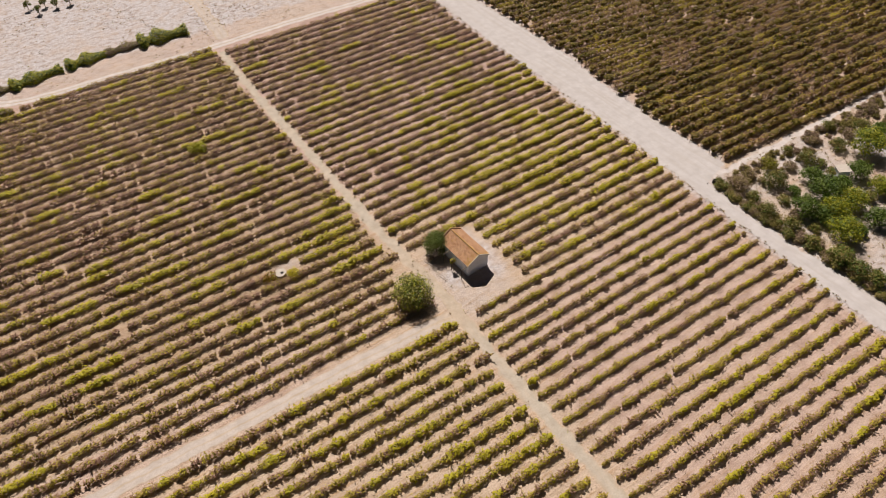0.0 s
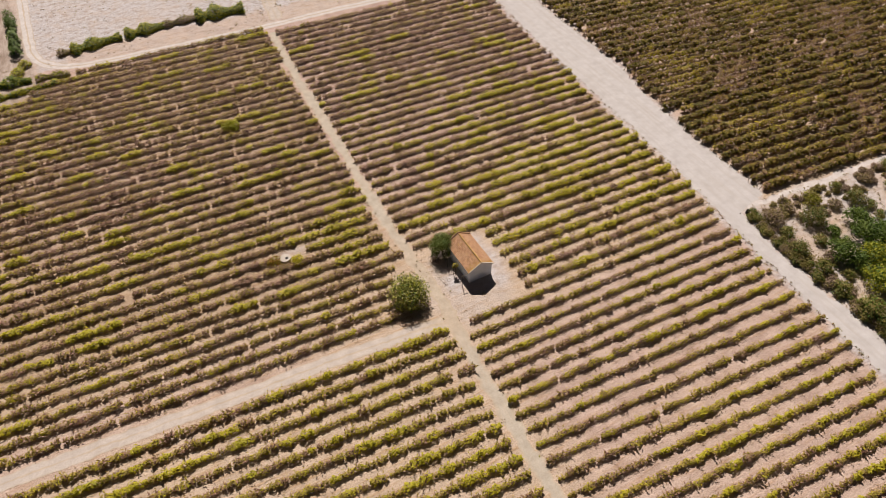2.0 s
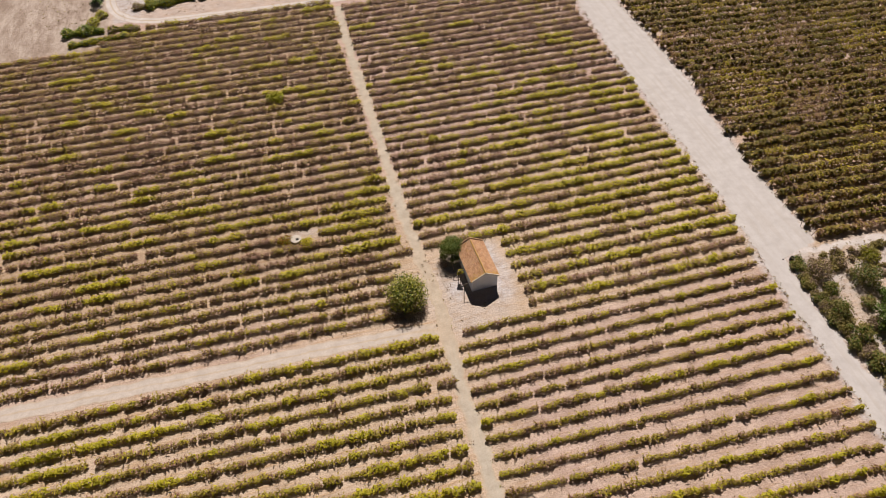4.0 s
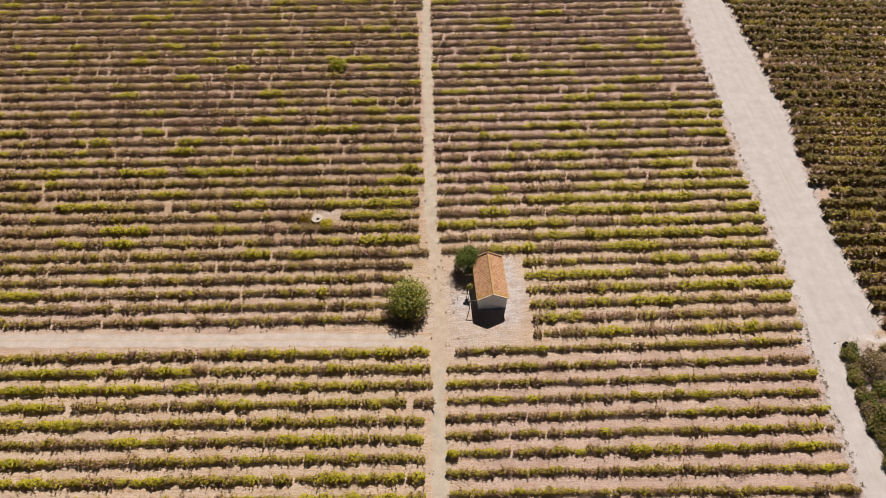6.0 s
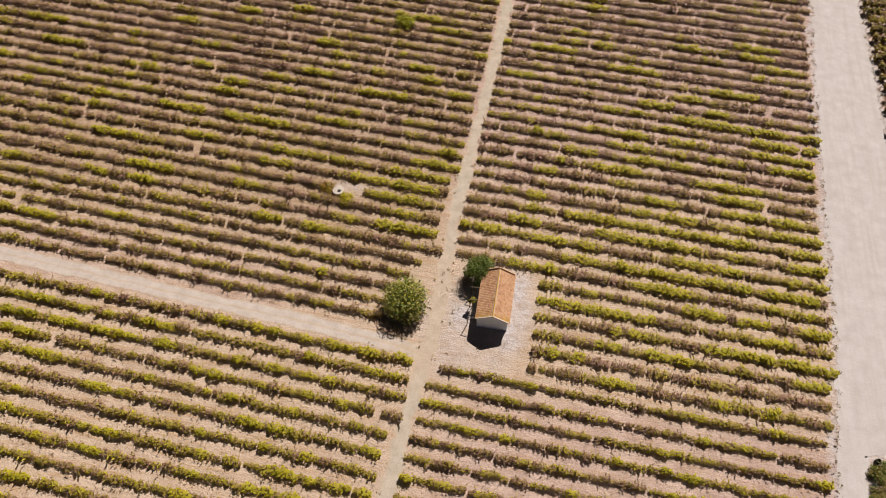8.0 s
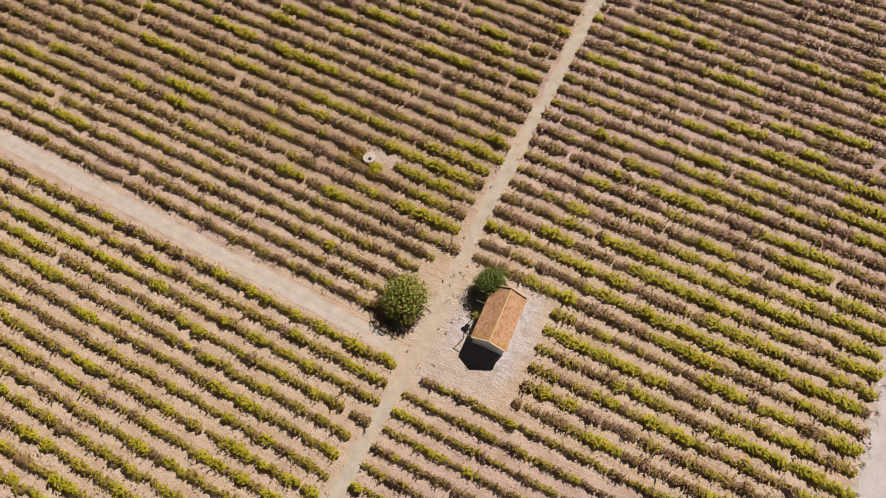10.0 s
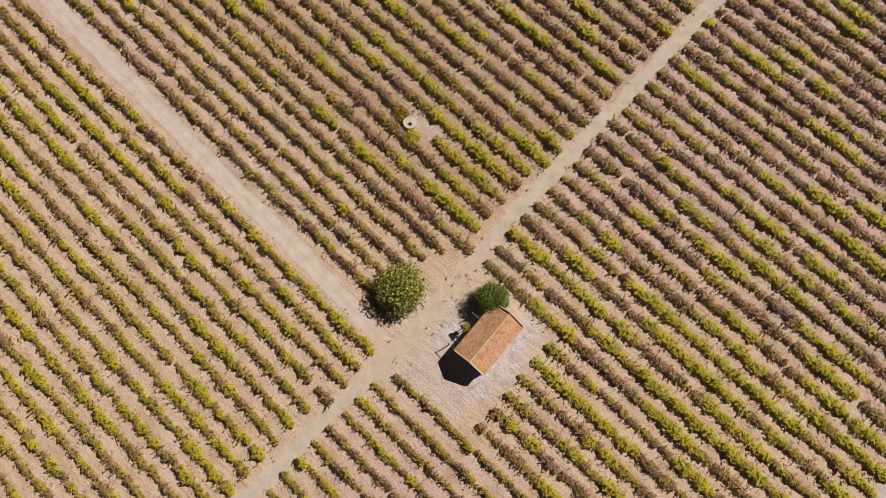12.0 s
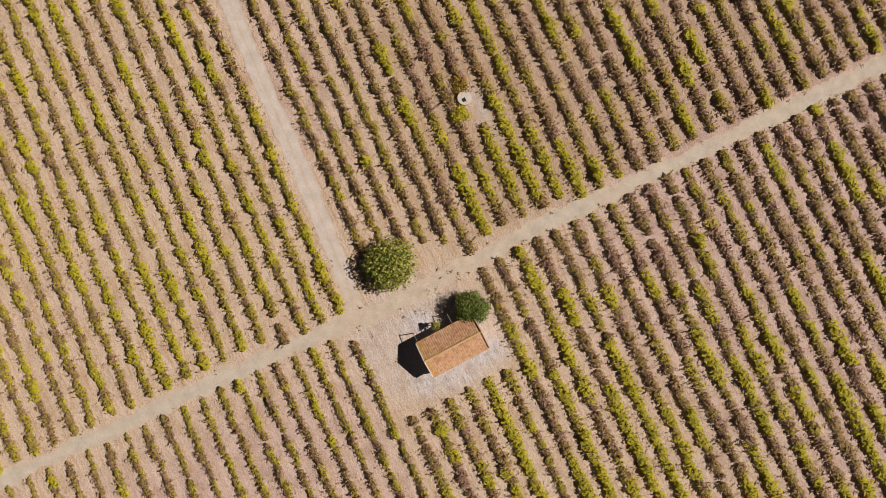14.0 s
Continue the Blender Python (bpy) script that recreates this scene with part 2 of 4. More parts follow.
def ground():
    """One sheet to the horizon, with soil zones as attributes."""
    xs = [-2500, -1200, -500, -220] + list(range(-115, 161, 1)) + [260, 500, 1200, 2500]
    ys = [-2500, -1200, -500, -180] + list(range(-75, 176, 1)) + [300, 500, 1200, 2500]
    v = [(x, y, 0.0) for y in ys for x in xs]
    w = len(xs)
    f = [(j * w + i, j * w + i + 1, (j + 1) * w + i + 1, (j + 1) * w + i) for j in range(len(ys) - 1) for i in range(w - 1)]
    me = raw("ground", v, f, [SOIL])
    pale, rose, field, grass = [], [], [], []
    for x, y, _ in v:
        n = fbm(x, y, 0.23) * 1.6
        p = 0.0
        north = along(NORTH_TRACK, x)
        if y > north + (8.0 if x > -43.5 else 0.5) + n * 0.7 and x > -50:
            p = 0.95 - 0.25 * max(0, fbm(x, y, 0.06))
        d = math.hypot(max(0.0, abs(x - 6.8) - 2.0), max(0.0, abs(y - 12.6) - 3.6)) - 0.7 * n
        east = max(0.0, min(1.0, (x - 7.5) / 1.5))
        p = max(p, min(1.0, max(0.0, (2.6 + 0.9 * east - d) / 1.8)) * (0.36 + 0.54 * east))
        p = max(p, 0.9 * min(1.0, max(0.0, 2.1 - math.hypot(x - 2.9, (y - 10.6) / 1.5))))
        p = max(p, 0.42 * min(1.0, max(0.0, (8.5 - math.hypot(x - 4.0, y - 9.0) + n) / 3.0)))
        p = max(p, 0.42 * min(1.0, max(0.0, 2.0 - 1.4 * math.hypot((x + 17.2) / 3.2, (y - 28.3) / 1.0) + 0.5 * n)))
        e = along(ROAD_E, y)
        if x > e - 1 and y < 3 - 0.1 * (x - 60):
            p = max(p, 0.50 + 0.8 * fbm(x, y, 0.12))
        if along(ROAD_W, y) - 1.0 < x < e + 1.2 + n:
            p = max(p, 0.7)
        r = max(0.0, min(1.0, (y - 20 - 0.12 * abs(x + 10)) / 24))
        if x > e and y > 3:
            r = 0.5
        if y < 14:
            r = max(r, 0.45 * max(0.0, min(1.0, (-16 - x) / 14)))
        if y > north + 1.0:
            r, p = 0.35, max(p, 0.38)
        if x < e and y < 6:
            r = 0.65 * max(0.0, min(1.0, (x - along(PATH_X, y) - 1) / 8)) * max(0.0, min(1.0, (3.5 - y) / 3))
        west = max(0.0, min(1.0, (along(PATH_X, y) - 0.5 - x) / 2)) if y < 100 else 0.0
        grass.append(west * max(0.0, min(1.0, (y - 12) / 14)) * (0.85 - 0.2 * r))
        pale.append(p)
        rose.append(r)
        field.append(1.0 if (x < -50 - 0.08 * (y - 104) + n * 0.4 and y > 96 + n) else 0.0)
    for name, values in (("pale", pale), ("rose", rose), ("field", field), ("grass", grass)):
        at = me.attributes.new(name, "FLOAT", "POINT")
        at.data.foreach_set("value", values)
    return tagged(new("ground", me), "dry tan soil with straw and pale sandy patches", "ground", kind="structure")


def ribbon(name, left, right, z, material, label, rag=0.35, step=0.35, cols=6, profile=None, rose=0.3, fade=lambda x, y: 1.0):
    """A strip between two lines of points, with ragged edges."""
    def fine(line):
        out = []
        for (x0, y0), (x1, y1) in zip(line, line[1:]):
            k = max(1, round(math.hypot(x1 - x0, y1 - y0) / step))
            out += [(x0 + (x1 - x0) * i / k, y0 + (y1 - y0) * i / k) for i in range(k)]
        return out + [line[-1]]

    def resample(line, n):
        p = np.array(fine(line))
        d = np.concatenate([[0], np.cumsum(np.linalg.norm(np.diff(p, axis=0), axis=1))])
        s = np.linspace(0, d[-1], n)
        return np.stack([np.interp(s, d, p[:, 0]), np.interp(s, d, p[:, 1])], 1)

    n = max(len(fine(left)), len(fine(right)))
    a, b = resample(left, n), resample(right, n)
    v, f = [], []
    for i in range(n):
        d = b[i] - a[i]
        width = np.linalg.norm(d)
        d = d / max(width, 1e-6)
        ja = rag * (fbm(*a[i], 0.45) * 1.3 + fbm(*a[i], 1.9) * 0.9)
        jb = rag * (fbm(*b[i], 0.45) * 1.3 + fbm(*b[i], 1.9) * 0.9)
        pa, pb = a[i] + d * ja, b[i] + d * jb
        for k in range(cols + 1):
            q = pa + (pb - pa) * k / cols
            v.append((q[0], q[1], z))
    for i in range(n - 1):
        for k in range(cols):
            j = i * (cols + 1) + k
            f.append((j, j + 1, j + cols + 2, j + cols + 1))
    me = raw(name, v, f, [material])
    if profile:
        for key, values in (("pale", [q * fade(v[i][0], v[i][1]) + 0.25 * fbm(v[i][0], v[i][1], 0.3) for i, q in enumerate(profile * n)]), ("rose", [rose] * len(v)), ("field", [0.0] * len(v))):
            me.attributes.new(key, "FLOAT", "POINT").data.foreach_set("value", values)
    return tagged(new(name, me), label, "road", kind="structure")


ground()
ribbon("road", [(x, y) for y, x in ROAD_W], [(x, y) for y, x in ROAD_E], 0.020, ROAD, "wide pale packed dirt road between the vineyards", 0.6)
ribbon("path", [(x - 1.02, y) for y, x in PATH_X], [(x + 1.02, y) for y, x in PATH_X], 0.012, LANE, "narrow dry dirt path through the vineyard", 0.45, profile=[0.0, 0.5, 0.8, 0.6, 0.8, 0.5, 0.0],
       fade=lambda x, y: 0.45 + 0.55 * min(1.0, max(0.0, (abs(y - 11) - 8) / 6)))
ribbon("track", [(x, y - 1.1) for x, y in WEST_TRACK], [(x, y + 1.1) for x, y in WEST_TRACK], 0.016, PALE_TRACK, "pale dirt track with worn wheel lines", 0.2, profile=[0.1, 1.0, 1.1, 0.15, 1.1, 1.0, 0.1], rose=0.1,
       fade=lambda x, y: 0.45 + 0.55 * min(1.0, max(0.0, (-3 - x) / 8)))
NORTH = [(-50.4, 175), (-50.4, 131), (-50.4, 117), (-49.9, 112.6), (-47.9, 108.8), (-45.3, 106.2)] + NORTH_TRACK
for _ in range(2):
    NORTH = [NORTH[0]] + [(p[0] * (1 - u) + q[0] * u, p[1] * (1 - u) + q[1] * u) for p, q in zip(NORTH, NORTH[1:]) for u in (0.25, 0.75)] + [NORTH[-1]]


def offset(line, d):
    """The line moved sideways by d."""
    p = np.array(line, float)
    t = np.gradient(p, axis=0)
    t /= np.linalg.norm(t, axis=1, keepdims=True)
    return [(x - d * ty, y + d * tx) for (x, y), (tx, ty) in zip(p, t)]


ribbon("farm_lane", offset(NORTH, -1.25), offset(NORTH, 1.25), 0.008, WHITE_LANE, "pale curved farm lane with two wheel lines", 0.2, cols=8, profile=[0.1, 0.9, 1.3, 0.9, 0.0, 0.9, 1.3, 0.9, 0.1])

BRANCH = [(4.0, 103.5), (4.2, 108.5), (4.8, 118), (5.2, 127), (5.5, 150)]
ribbon("side_track", [(x - 1.6, y) for x, y in BRANCH], [(x + 1.6, y) for x, y in BRANCH], 0.006, PALE_TRACK, "faint worn track across the pale field", 0.5, profile=[0.0, 0.7, 0.9, 0.4, 0.9, 0.7, 0.0])
EDGE = [(55, 2.2), (62, 1.4), (75, 0.7), (91, 0.1), (106, -0.7), (135, -1.9)]
ribbon("field_path", [(x, y - 0.7) for x, y in EDGE], [(x, y + 0.7) for x, y in EDGE], 0.014, WHITE_LANE, "narrow white dirt path along the vineyard edge", 0.5, profile=[0.2, 0.9, 1.2, 1.2, 1.2, 0.9, 0.2])


# ---- vines ----
VINE_MATS = [LEAF_GREEN, LEAF_OLIVE, LEAF_DRY, LEAF_DARK, BARK, STRAW]
# last share: in the first four kinds, dark leaves painting shade between leaves
SHARE = {"fresh": (0.82, 0.12, 0.02, 0.04), "mixed": (0.30, 0.50, 0.14, 0.06), "fading": (0.04, 0.34, 0.54, 0.08), "dry": (0.0, 0.12, 0.80, 0.08),
         "dark": (0.02, 0.16, 0.16, 0.66)}
rng = np.random.default_rng(7)


def stick(a, b, r0, r1):
    """A four-sided tapered stick as arrays."""
    a, b = np.array(a, float), np.array(b, float)
    d = (b - a) / np.linalg.norm(b - a)
    s = np.cross(d, (0.3, 0.9, 0.2))
    s /= np.linalg.norm(s)
    u = np.cross(d, s)
    ring = [s, u, -s, -u]
    v = [a + q * r0 for q in ring] + [b + q * r1 for q in ring]
    return np.array(v), np.array([(i, (i + 1) % 4, 4 + (i + 1) % 4, 4 + i) for i in range(4)] + [(4, 5, 6, 7)])


def vine_arrays(kind, count, size):
    """One grapevine along x: a leafy mound with upright shoots, its trunk and arms; corners, quads and material numbers."""
    dry = kind in ("dry", "fading")
    half, wide, low, high = rng.uniform(0.55, 0.74), rng.uniform(0.30, 0.42), 0.24, rng.uniform(0.78, 0.98)
    if kind == "dark":
        wide, high = wide * 1.5, high * 1.45
    body = int(count * (0.65 if dry else 0.75))
    ang, lon, rad = rng.uniform(0, 2 * math.pi, body), rng.uniform(-1, 1, body), rng.uniform(0.5, 1.0, body) ** 0.6
    shape = np.sqrt(np.maximum(0.05, 1 - np.abs(lon) ** 3)) * (1 + 0.3 * np.sin(lon * 6 + rng.uniform(0, 6)))
    p = np.stack([lon * half, np.cos(ang) * rad * wide * shape, (low + high) / 2 + np.sin(ang) * rad * (high - low) / 2 * shape], 1)
    nrm = np.stack([lon * 0.2, np.cos(ang), np.sin(ang) * 0.5 + 1.6], 1) + rng.normal(0, 0.35, (body, 3))
    aim = np.stack([lon * 0.4, np.cos(ang) * 0.9, 0.9 + 0.4 * np.sin(ang)], 1)
    # leaves strung along the shoots
    arms = 12 if dry else 9
    foot = np.stack([rng.uniform(-half, half, arms) * 0.9, rng.normal(0, 0.06, arms), np.full(arms, 0.5)], 1)
    tip = foot + np.stack([rng.normal(0, 0.2, arms), rng.normal(0, 0.36, arms), high * rng.uniform(0.35, 0.85, arms)], 1)
    own = rng.integers(arms, size=count - body)
    u = rng.uniform(0.25, 1.0, (count - body, 1))
    q = foot[own] * (1 - u) + tip[own] * u + rng.normal(0, 0.06, (count - body, 3))
    way = tip[own] - foot[own] + rng.normal(0, 0.25, (count - body, 3))
    p = np.concatenate([p, q])
    nrm = np.concatenate([nrm, rng.normal(0, 0.45, (count - body, 3)) + np.array([0, 0, 1.0])])
    aim = np.concatenate([aim, way])
    v, f = leaves(rng, p, nrm, size * (1.6 if dry else 1.45), 0.25, np.concatenate([np.full((body, 1), 0.36 if dry else 0.52), np.full((count - body, 1), 0.3)]), aim + rng.normal(0, 0.4, (count, 3)))
    idx = rng.choice(4, count, p=SHARE[kind])
    if kind != "dark":
        m = count // 6
        q = np.stack([rng.uniform(-0.6, 0.6, m), rng.normal(0.1, 0.45, m), rng.uniform(0.02, 0.12, m)], 1)
        w, g = leaves(rng, q, rng.normal(0, 0.5, (m, 3)) + np.array([0, 0, 1.0]), size * 1.3, 0.2, 0.3, rng.normal(0, 0.6, (m, 3)) + np.array([0, 0.3, 0.5]))
        v, f, idx = np.concatenate([v, w]), np.concatenate([f, g + len(v)]), np.concatenate([idx, np.full(m, 5)])
    vs, fs, ix, at = [v], [f], [idx], len(v)
    sticks = [((0, 0, 0), (0.04, 0.02, 0.5), 0.065, 0.05), ((0.03, 0, 0.46), (half * 0.8, 0.03, 0.6), 0.035, 0.02), ((0.02, 0, 0.46), (-half * 0.8, -0.03, 0.6), 0.035, 0.02)]
    sticks += [(a, b, 0.014, 0.008) for a, b in list(zip(foot, tip))[:7 if dry else 4]]
    for s in sticks:
        sv, sf = stick(*s)
        vs.append(sv), fs.append(sf + at), ix.append(np.full(len(sf), 4))
        at += len(sv)
    return np.concatenate(vs), np.concatenate(fs), np.concatenate(ix)


NEAR = {k: [] for k in SHARE}
for k in ("fresh", "mixed", "fading", "dry"):
    for _ in range(8):
        v, f, ix = vine_arrays(k, 140, 0.115)
        NEAR[k].append(raw("vine", v, f, VINE_MATS, ix))
FAR = {k: [vine_arrays(k, 84, 0.21) if k == "dark" else vine_arrays(k, 78, 0.15) for _ in range(6)] for k in SHARE}


MID = {k: [raw("vine", *a[:2], VINE_MATS, a[2]) for a in FAR[k]] for k in ("fresh", "mixed", "fading", "dry")}


# green stretches of the older blocks: y, x from, x to
GREEN_WEST = ((14.7, -66.6, -58.5), (17.4, -51.4, -47.7), (21.1, -29.4, -25.9), (22.7, -6.6, -2.6), (23.0, -11.2, -7.2), (24.3, -51.0, -46.5), (25.8, -10.8, -7.2),
              (26.8, -51.6, -44.5), (27.8, -14.3, -7.5), (30.2, -16.8, -10.6), (30.5, -9.0, -4.8), (32.1, -59.3, -55.3), (33.2, -31.2, -19.9), (35.6, -9.5, -1.6),
              (38.8, -41.1, -29.8), (39.1, -50.5, -45.1), (46.8, -60.9, -56.5), (48.4, -20.9, -13.6), (50.0, -75.1, -71.8), (50.7, -6.2, -4.3), (51.4, -31.9, -27.3),
              (53.2, -12.0, -9.3), (54.8, -14.2, -10.3), (55.2, -84.3, -76.8))
GREEN_NORTHWEST = ((60.5, -4.4, -0.9), (64.8, -47.5, -43.6), (66.9, -37.1, -34.9), (68.8, -15.9, -11.4), (70.2, -42.5, -39.9), (73.9, -5.7, -1.9), (76.5, -9.2, -6.2),
                   (77.5, -21.3, -15.6), (84.6, -28.7, -24.9), (84.9, -60.3, -52.9), (87.3, -17.3, -12.4), (89.5, -4.9, -0.5), (90.5, -27.6, -22.9), (93.3, -63.6, -56.0),
                   (97.2, -5.4, -0.9))
GREEN_EAST = ((9.4, 45.0, 48.6), (11.5, 43.7, 49.7), (11.9, 35.3, 42.4), (14.8, 12.8, 27.9), (17.0, 31.9, 36.3), (17.0, 38.8, 42.7), (19.6, 24.8, 27.8), (21.9, 19.9, 38.5),
              (22.1, 44.5, 49.0), (24.1, 30.6, 35.0), (25.4, 10.8, 18.9), (26.7, 46.3, 50.5), (27.7, 19.5, 33.4), (28.1, 6.8, 11.4), (29.9, 14.7, 39.3), (31.6, 44.1, 50.8),
              (32.5, 26.2, 33.0), (32.8, 9.6, 11.3), (34.7, 37.9, 47.4), (37.1, 35.7, 43.1), (37.5, 48.4, 51.2), (37.8, 9.4, 11.6), (39.8, 33.3, 42.2), (40.0, 18.7, 24.0),
              (42.3, 22.8, 32.4), (42.5, 14.1, 17.6), (42.8, 38.9, 51.4), (44.7, 35.6, 37.7))
GREEN_NORTHEAST = ((46.9, 42.0, 51.9), (47.5, 21.7, 26.1), (49.1, 42.7, 51.9), (52.1, 30.3, 52.1), (52.9, 19.4, 23.7), (54.8, 24.8, 29.1), (55.0, 35.6, 38.2), (57.4, 30.4, 33.7),
                   (58.0, 1.7, 6.0), (59.8, 35.9, 43.2), (60.6, 16.0, 27.8), (64.8, 43.5, 50.1), (65.4, 5.3, 12.2), (65.9, 16.8, 19.2), (69.0, 29.6, 34.6), (69.5, 41.9, 46.8),
                   (70.1, 11.8, 14.5), (72.0, 40.6, 47.9), (76.0, 15.0, 17.6), (80.1, 11.8, 17.1), (80.8, 22.8, 28.2), (87.5, 1.6, 6.9))
GREEN_SOUTH = ((-12.9, -39.8, -35.9), (-7.8, -41.5, -38.3), (-2.5, -56.5, -53.2), (-0.3, -49.7, -38.6), (0.3, -58.2, -53.1), (1.8, -37.4, -34.4), (2.5, -57.2, -52.2))


def green_here(x, y):
    return any(abs(y - v) < 1.15 and a - 0.4 < x < b + 0.4 for v, a, b in GREEN_WEST + GREEN_NORTHWEST + GREEN_EAST + GREEN_NORTHEAST + GREEN_SOUTH)


def vigour(x, y, block):
    """How green the vines are here, 0 to 1: stretches along the rows and broad patches."""
    old = block in ("nw", "ne")
    patch = fbm(x, y * 1.4, 0.045)
    run = noise.noise(Vector((x * 0.15, y * 1.1, 11.0)))
    one = rng.normal(0, 0.09)
    g = {"se": 0.58, "sw": 0.60, "west": 0.53, "nw": 0.45, "ne": 0.45}[block]
    if block == "ne":
        g += 0.14 * math.exp(-((x - 32) / 20) ** 2 - ((y - 28) / 14) ** 2) - 0.14 * math.exp(-((y - 75) / 18) ** 2)
        g -= 0.12 * math.exp(-((x - 10) / 10) ** 2 - ((y - 44) / 14) ** 2)
    if block == "nw":
        g += 0.12 * math.exp(-((x + 9) / 12) ** 2 - ((y - 27) / 9) ** 2) - 0.08 * math.exp(-((y - 58) / 14) ** 2)
    g += 0.16 * patch + (0.50 if old else 0.16) * run + one
    return max(g, 0.82 + one) if green_here(x, y) else g


def kind_of(g):
    return "fresh" if g > 0.68 else "mixed" if g > 0.50 else "fading" if g > 0.28 else "dry"


LABELS = {"se": "row of low grapevines with olive-green leaves on tan soil", "sw": "row of low grapevines with yellow-green leaves on tan soil",
          "west": "row of low grapevines, yellowing, beside the dirt track", "nw": "row of low grapevines with brown and yellow-green leaves",
          "ne": "row of low grapevines, dry brown with yellow-green stretches"}


LOW = {"se": 0.80, "sw": 0.86, "west": 0.86, "nw": 0.82, "ne": 0.74}
WIDE = {"se": 0.9, "sw": 1.05, "west": 1.05, "nw": 1.2, "ne": 1.26}


def vine_row(x0, x1, y, block, slope, pivot, skip=None, near=lambda x, y: False):
    """One row of vines along x; plants near the yard are parts, the rest one joined mesh."""
    row = tagged(new("vine_row"), LABELS[block], "vine row", "vine rows, " + block)
    row.matrix_basis = pose((x0 + x1) / 2, y + slope * ((x0 + x1) / 2 - pivot), 0)
    ox, oy = row.matrix_basis.translation.x, row.matrix_basis.translation.y
    vs, fs, ix, at = [], [], [], 0
    x = x0 + 0.5
    while x < x1 - 0.3:
        px, py = x + rng.normal(0, 0.1), y + slope * (x - pivot) + rng.normal(0, 0.08)
        g = vigour(px, py, block)
        x += 1.12
        if skip and skip(px, py):
            continue
        kind = kind_of(g)
        sc = rng.uniform(0.78, 1.16) * (1.14 if kind == "fresh" else 1.0)
        if noise.noise(Vector((px * 0.5, py * 2.9, 23.0))) < -0.62:
            sc *= 0.7
            if rng.random() < 0.25:
                continue
        tall = LOW[block] * rng.uniform(0.85, 1.15)
        turn = math.pi * rng.integers(2) + rng.normal(0, 0.12)
        if near(px, py):
            close = -34 < px < 36 and -24 < py < 46
            ob = new("vine", NEAR[kind][rng.integers(8)] if close else MID[kind][rng.integers(6)])
            ob.parent = row
            ob.matrix_basis = Matrix.LocRotScale((px - ox, py - oy, 0), Euler((0, 0, turn)), (sc, sc * WIDE[block], sc * tall))
        else:
            v, f, i = FAR[kind][rng.integers(6)]
            c, s = math.cos(turn) * sc, math.sin(turn) * sc
            w = np.stack([v[:, 0] * c - v[:, 1] * s + px - ox, (v[:, 0] * s + v[:, 1] * c) * WIDE[block] + py - oy, v[:, 2] * sc * tall], 1)
            vs.append(w), fs.append(f + at), ix.append(i)
            at += len(v)
    if vs:
        ob = new("vines", raw("vines", np.concatenate(vs), np.concatenate(fs), VINE_MATS, np.concatenate(ix)))
        ob.parent = row
        tagged(ob, kind="stuff")
    return row


def near(x, y):
    return -50 < x < 42 and -42 < y < 80


EAST_LEAN = [(-60, -0.066), (-33, -0.062), (-20, -0.046), (-11, -0.031), (3, -0.016), (12, -0.022), (100, -0.025)]
EAST_ROWS = [(-34, -62.8), (-20, -28.6), (-13, -11.4), (-8, 0.15), (0, 20.02), (25, 82.0), (40, 119.2)]
WEST_ROWS = [(0, 19.95), (25, 82.7), (40, 120.3)]
for k in range(-34, 32):
    y = along(EAST_ROWS, k)
    start = 12.4 if 4 < y < 18.5 else along(PATH_X, y) + (2.4 if 1.5 < y < 3.5 else 1.2)
    if y < 97.5:
        vine_row(start, along(ROAD_W, y) - 0.7, y, "se" if y < 4 else "ne", along(EAST_LEAN, y), 2.0, near=near)
for k in range(0, 34):
    y = along(WEST_ROWS, k)
    if y < 100.6:
        vine_row(-96 if y < 93 else -52 if y < 99 else -42, along(PATH_X, y) - 1.2, y, "nw", -0.034, -6.0, near=near, skip=lambda px, py: math.hypot(px + 19.0, py - 27.3) < 1.6 or (-20.6 < px < -15.2 and 27.4 < py < 29.4))
for k, (y, end) in enumerate(((17.75, -3.6), (15.37, -4.6), (13.0, -4.9), (10.65, -6.0), (8.3, -7.5))):
    vine_row(-96, end, y, "west", -0.034, -6.0, near=near)
for k in range(0, 20):
    y = 2.95 - 2.43 * k
    vine_row(-84, along(PATH_X, y) - (1.6 if k == 0 else 1.2), y, "sw", -0.034, -6.0, near=near)


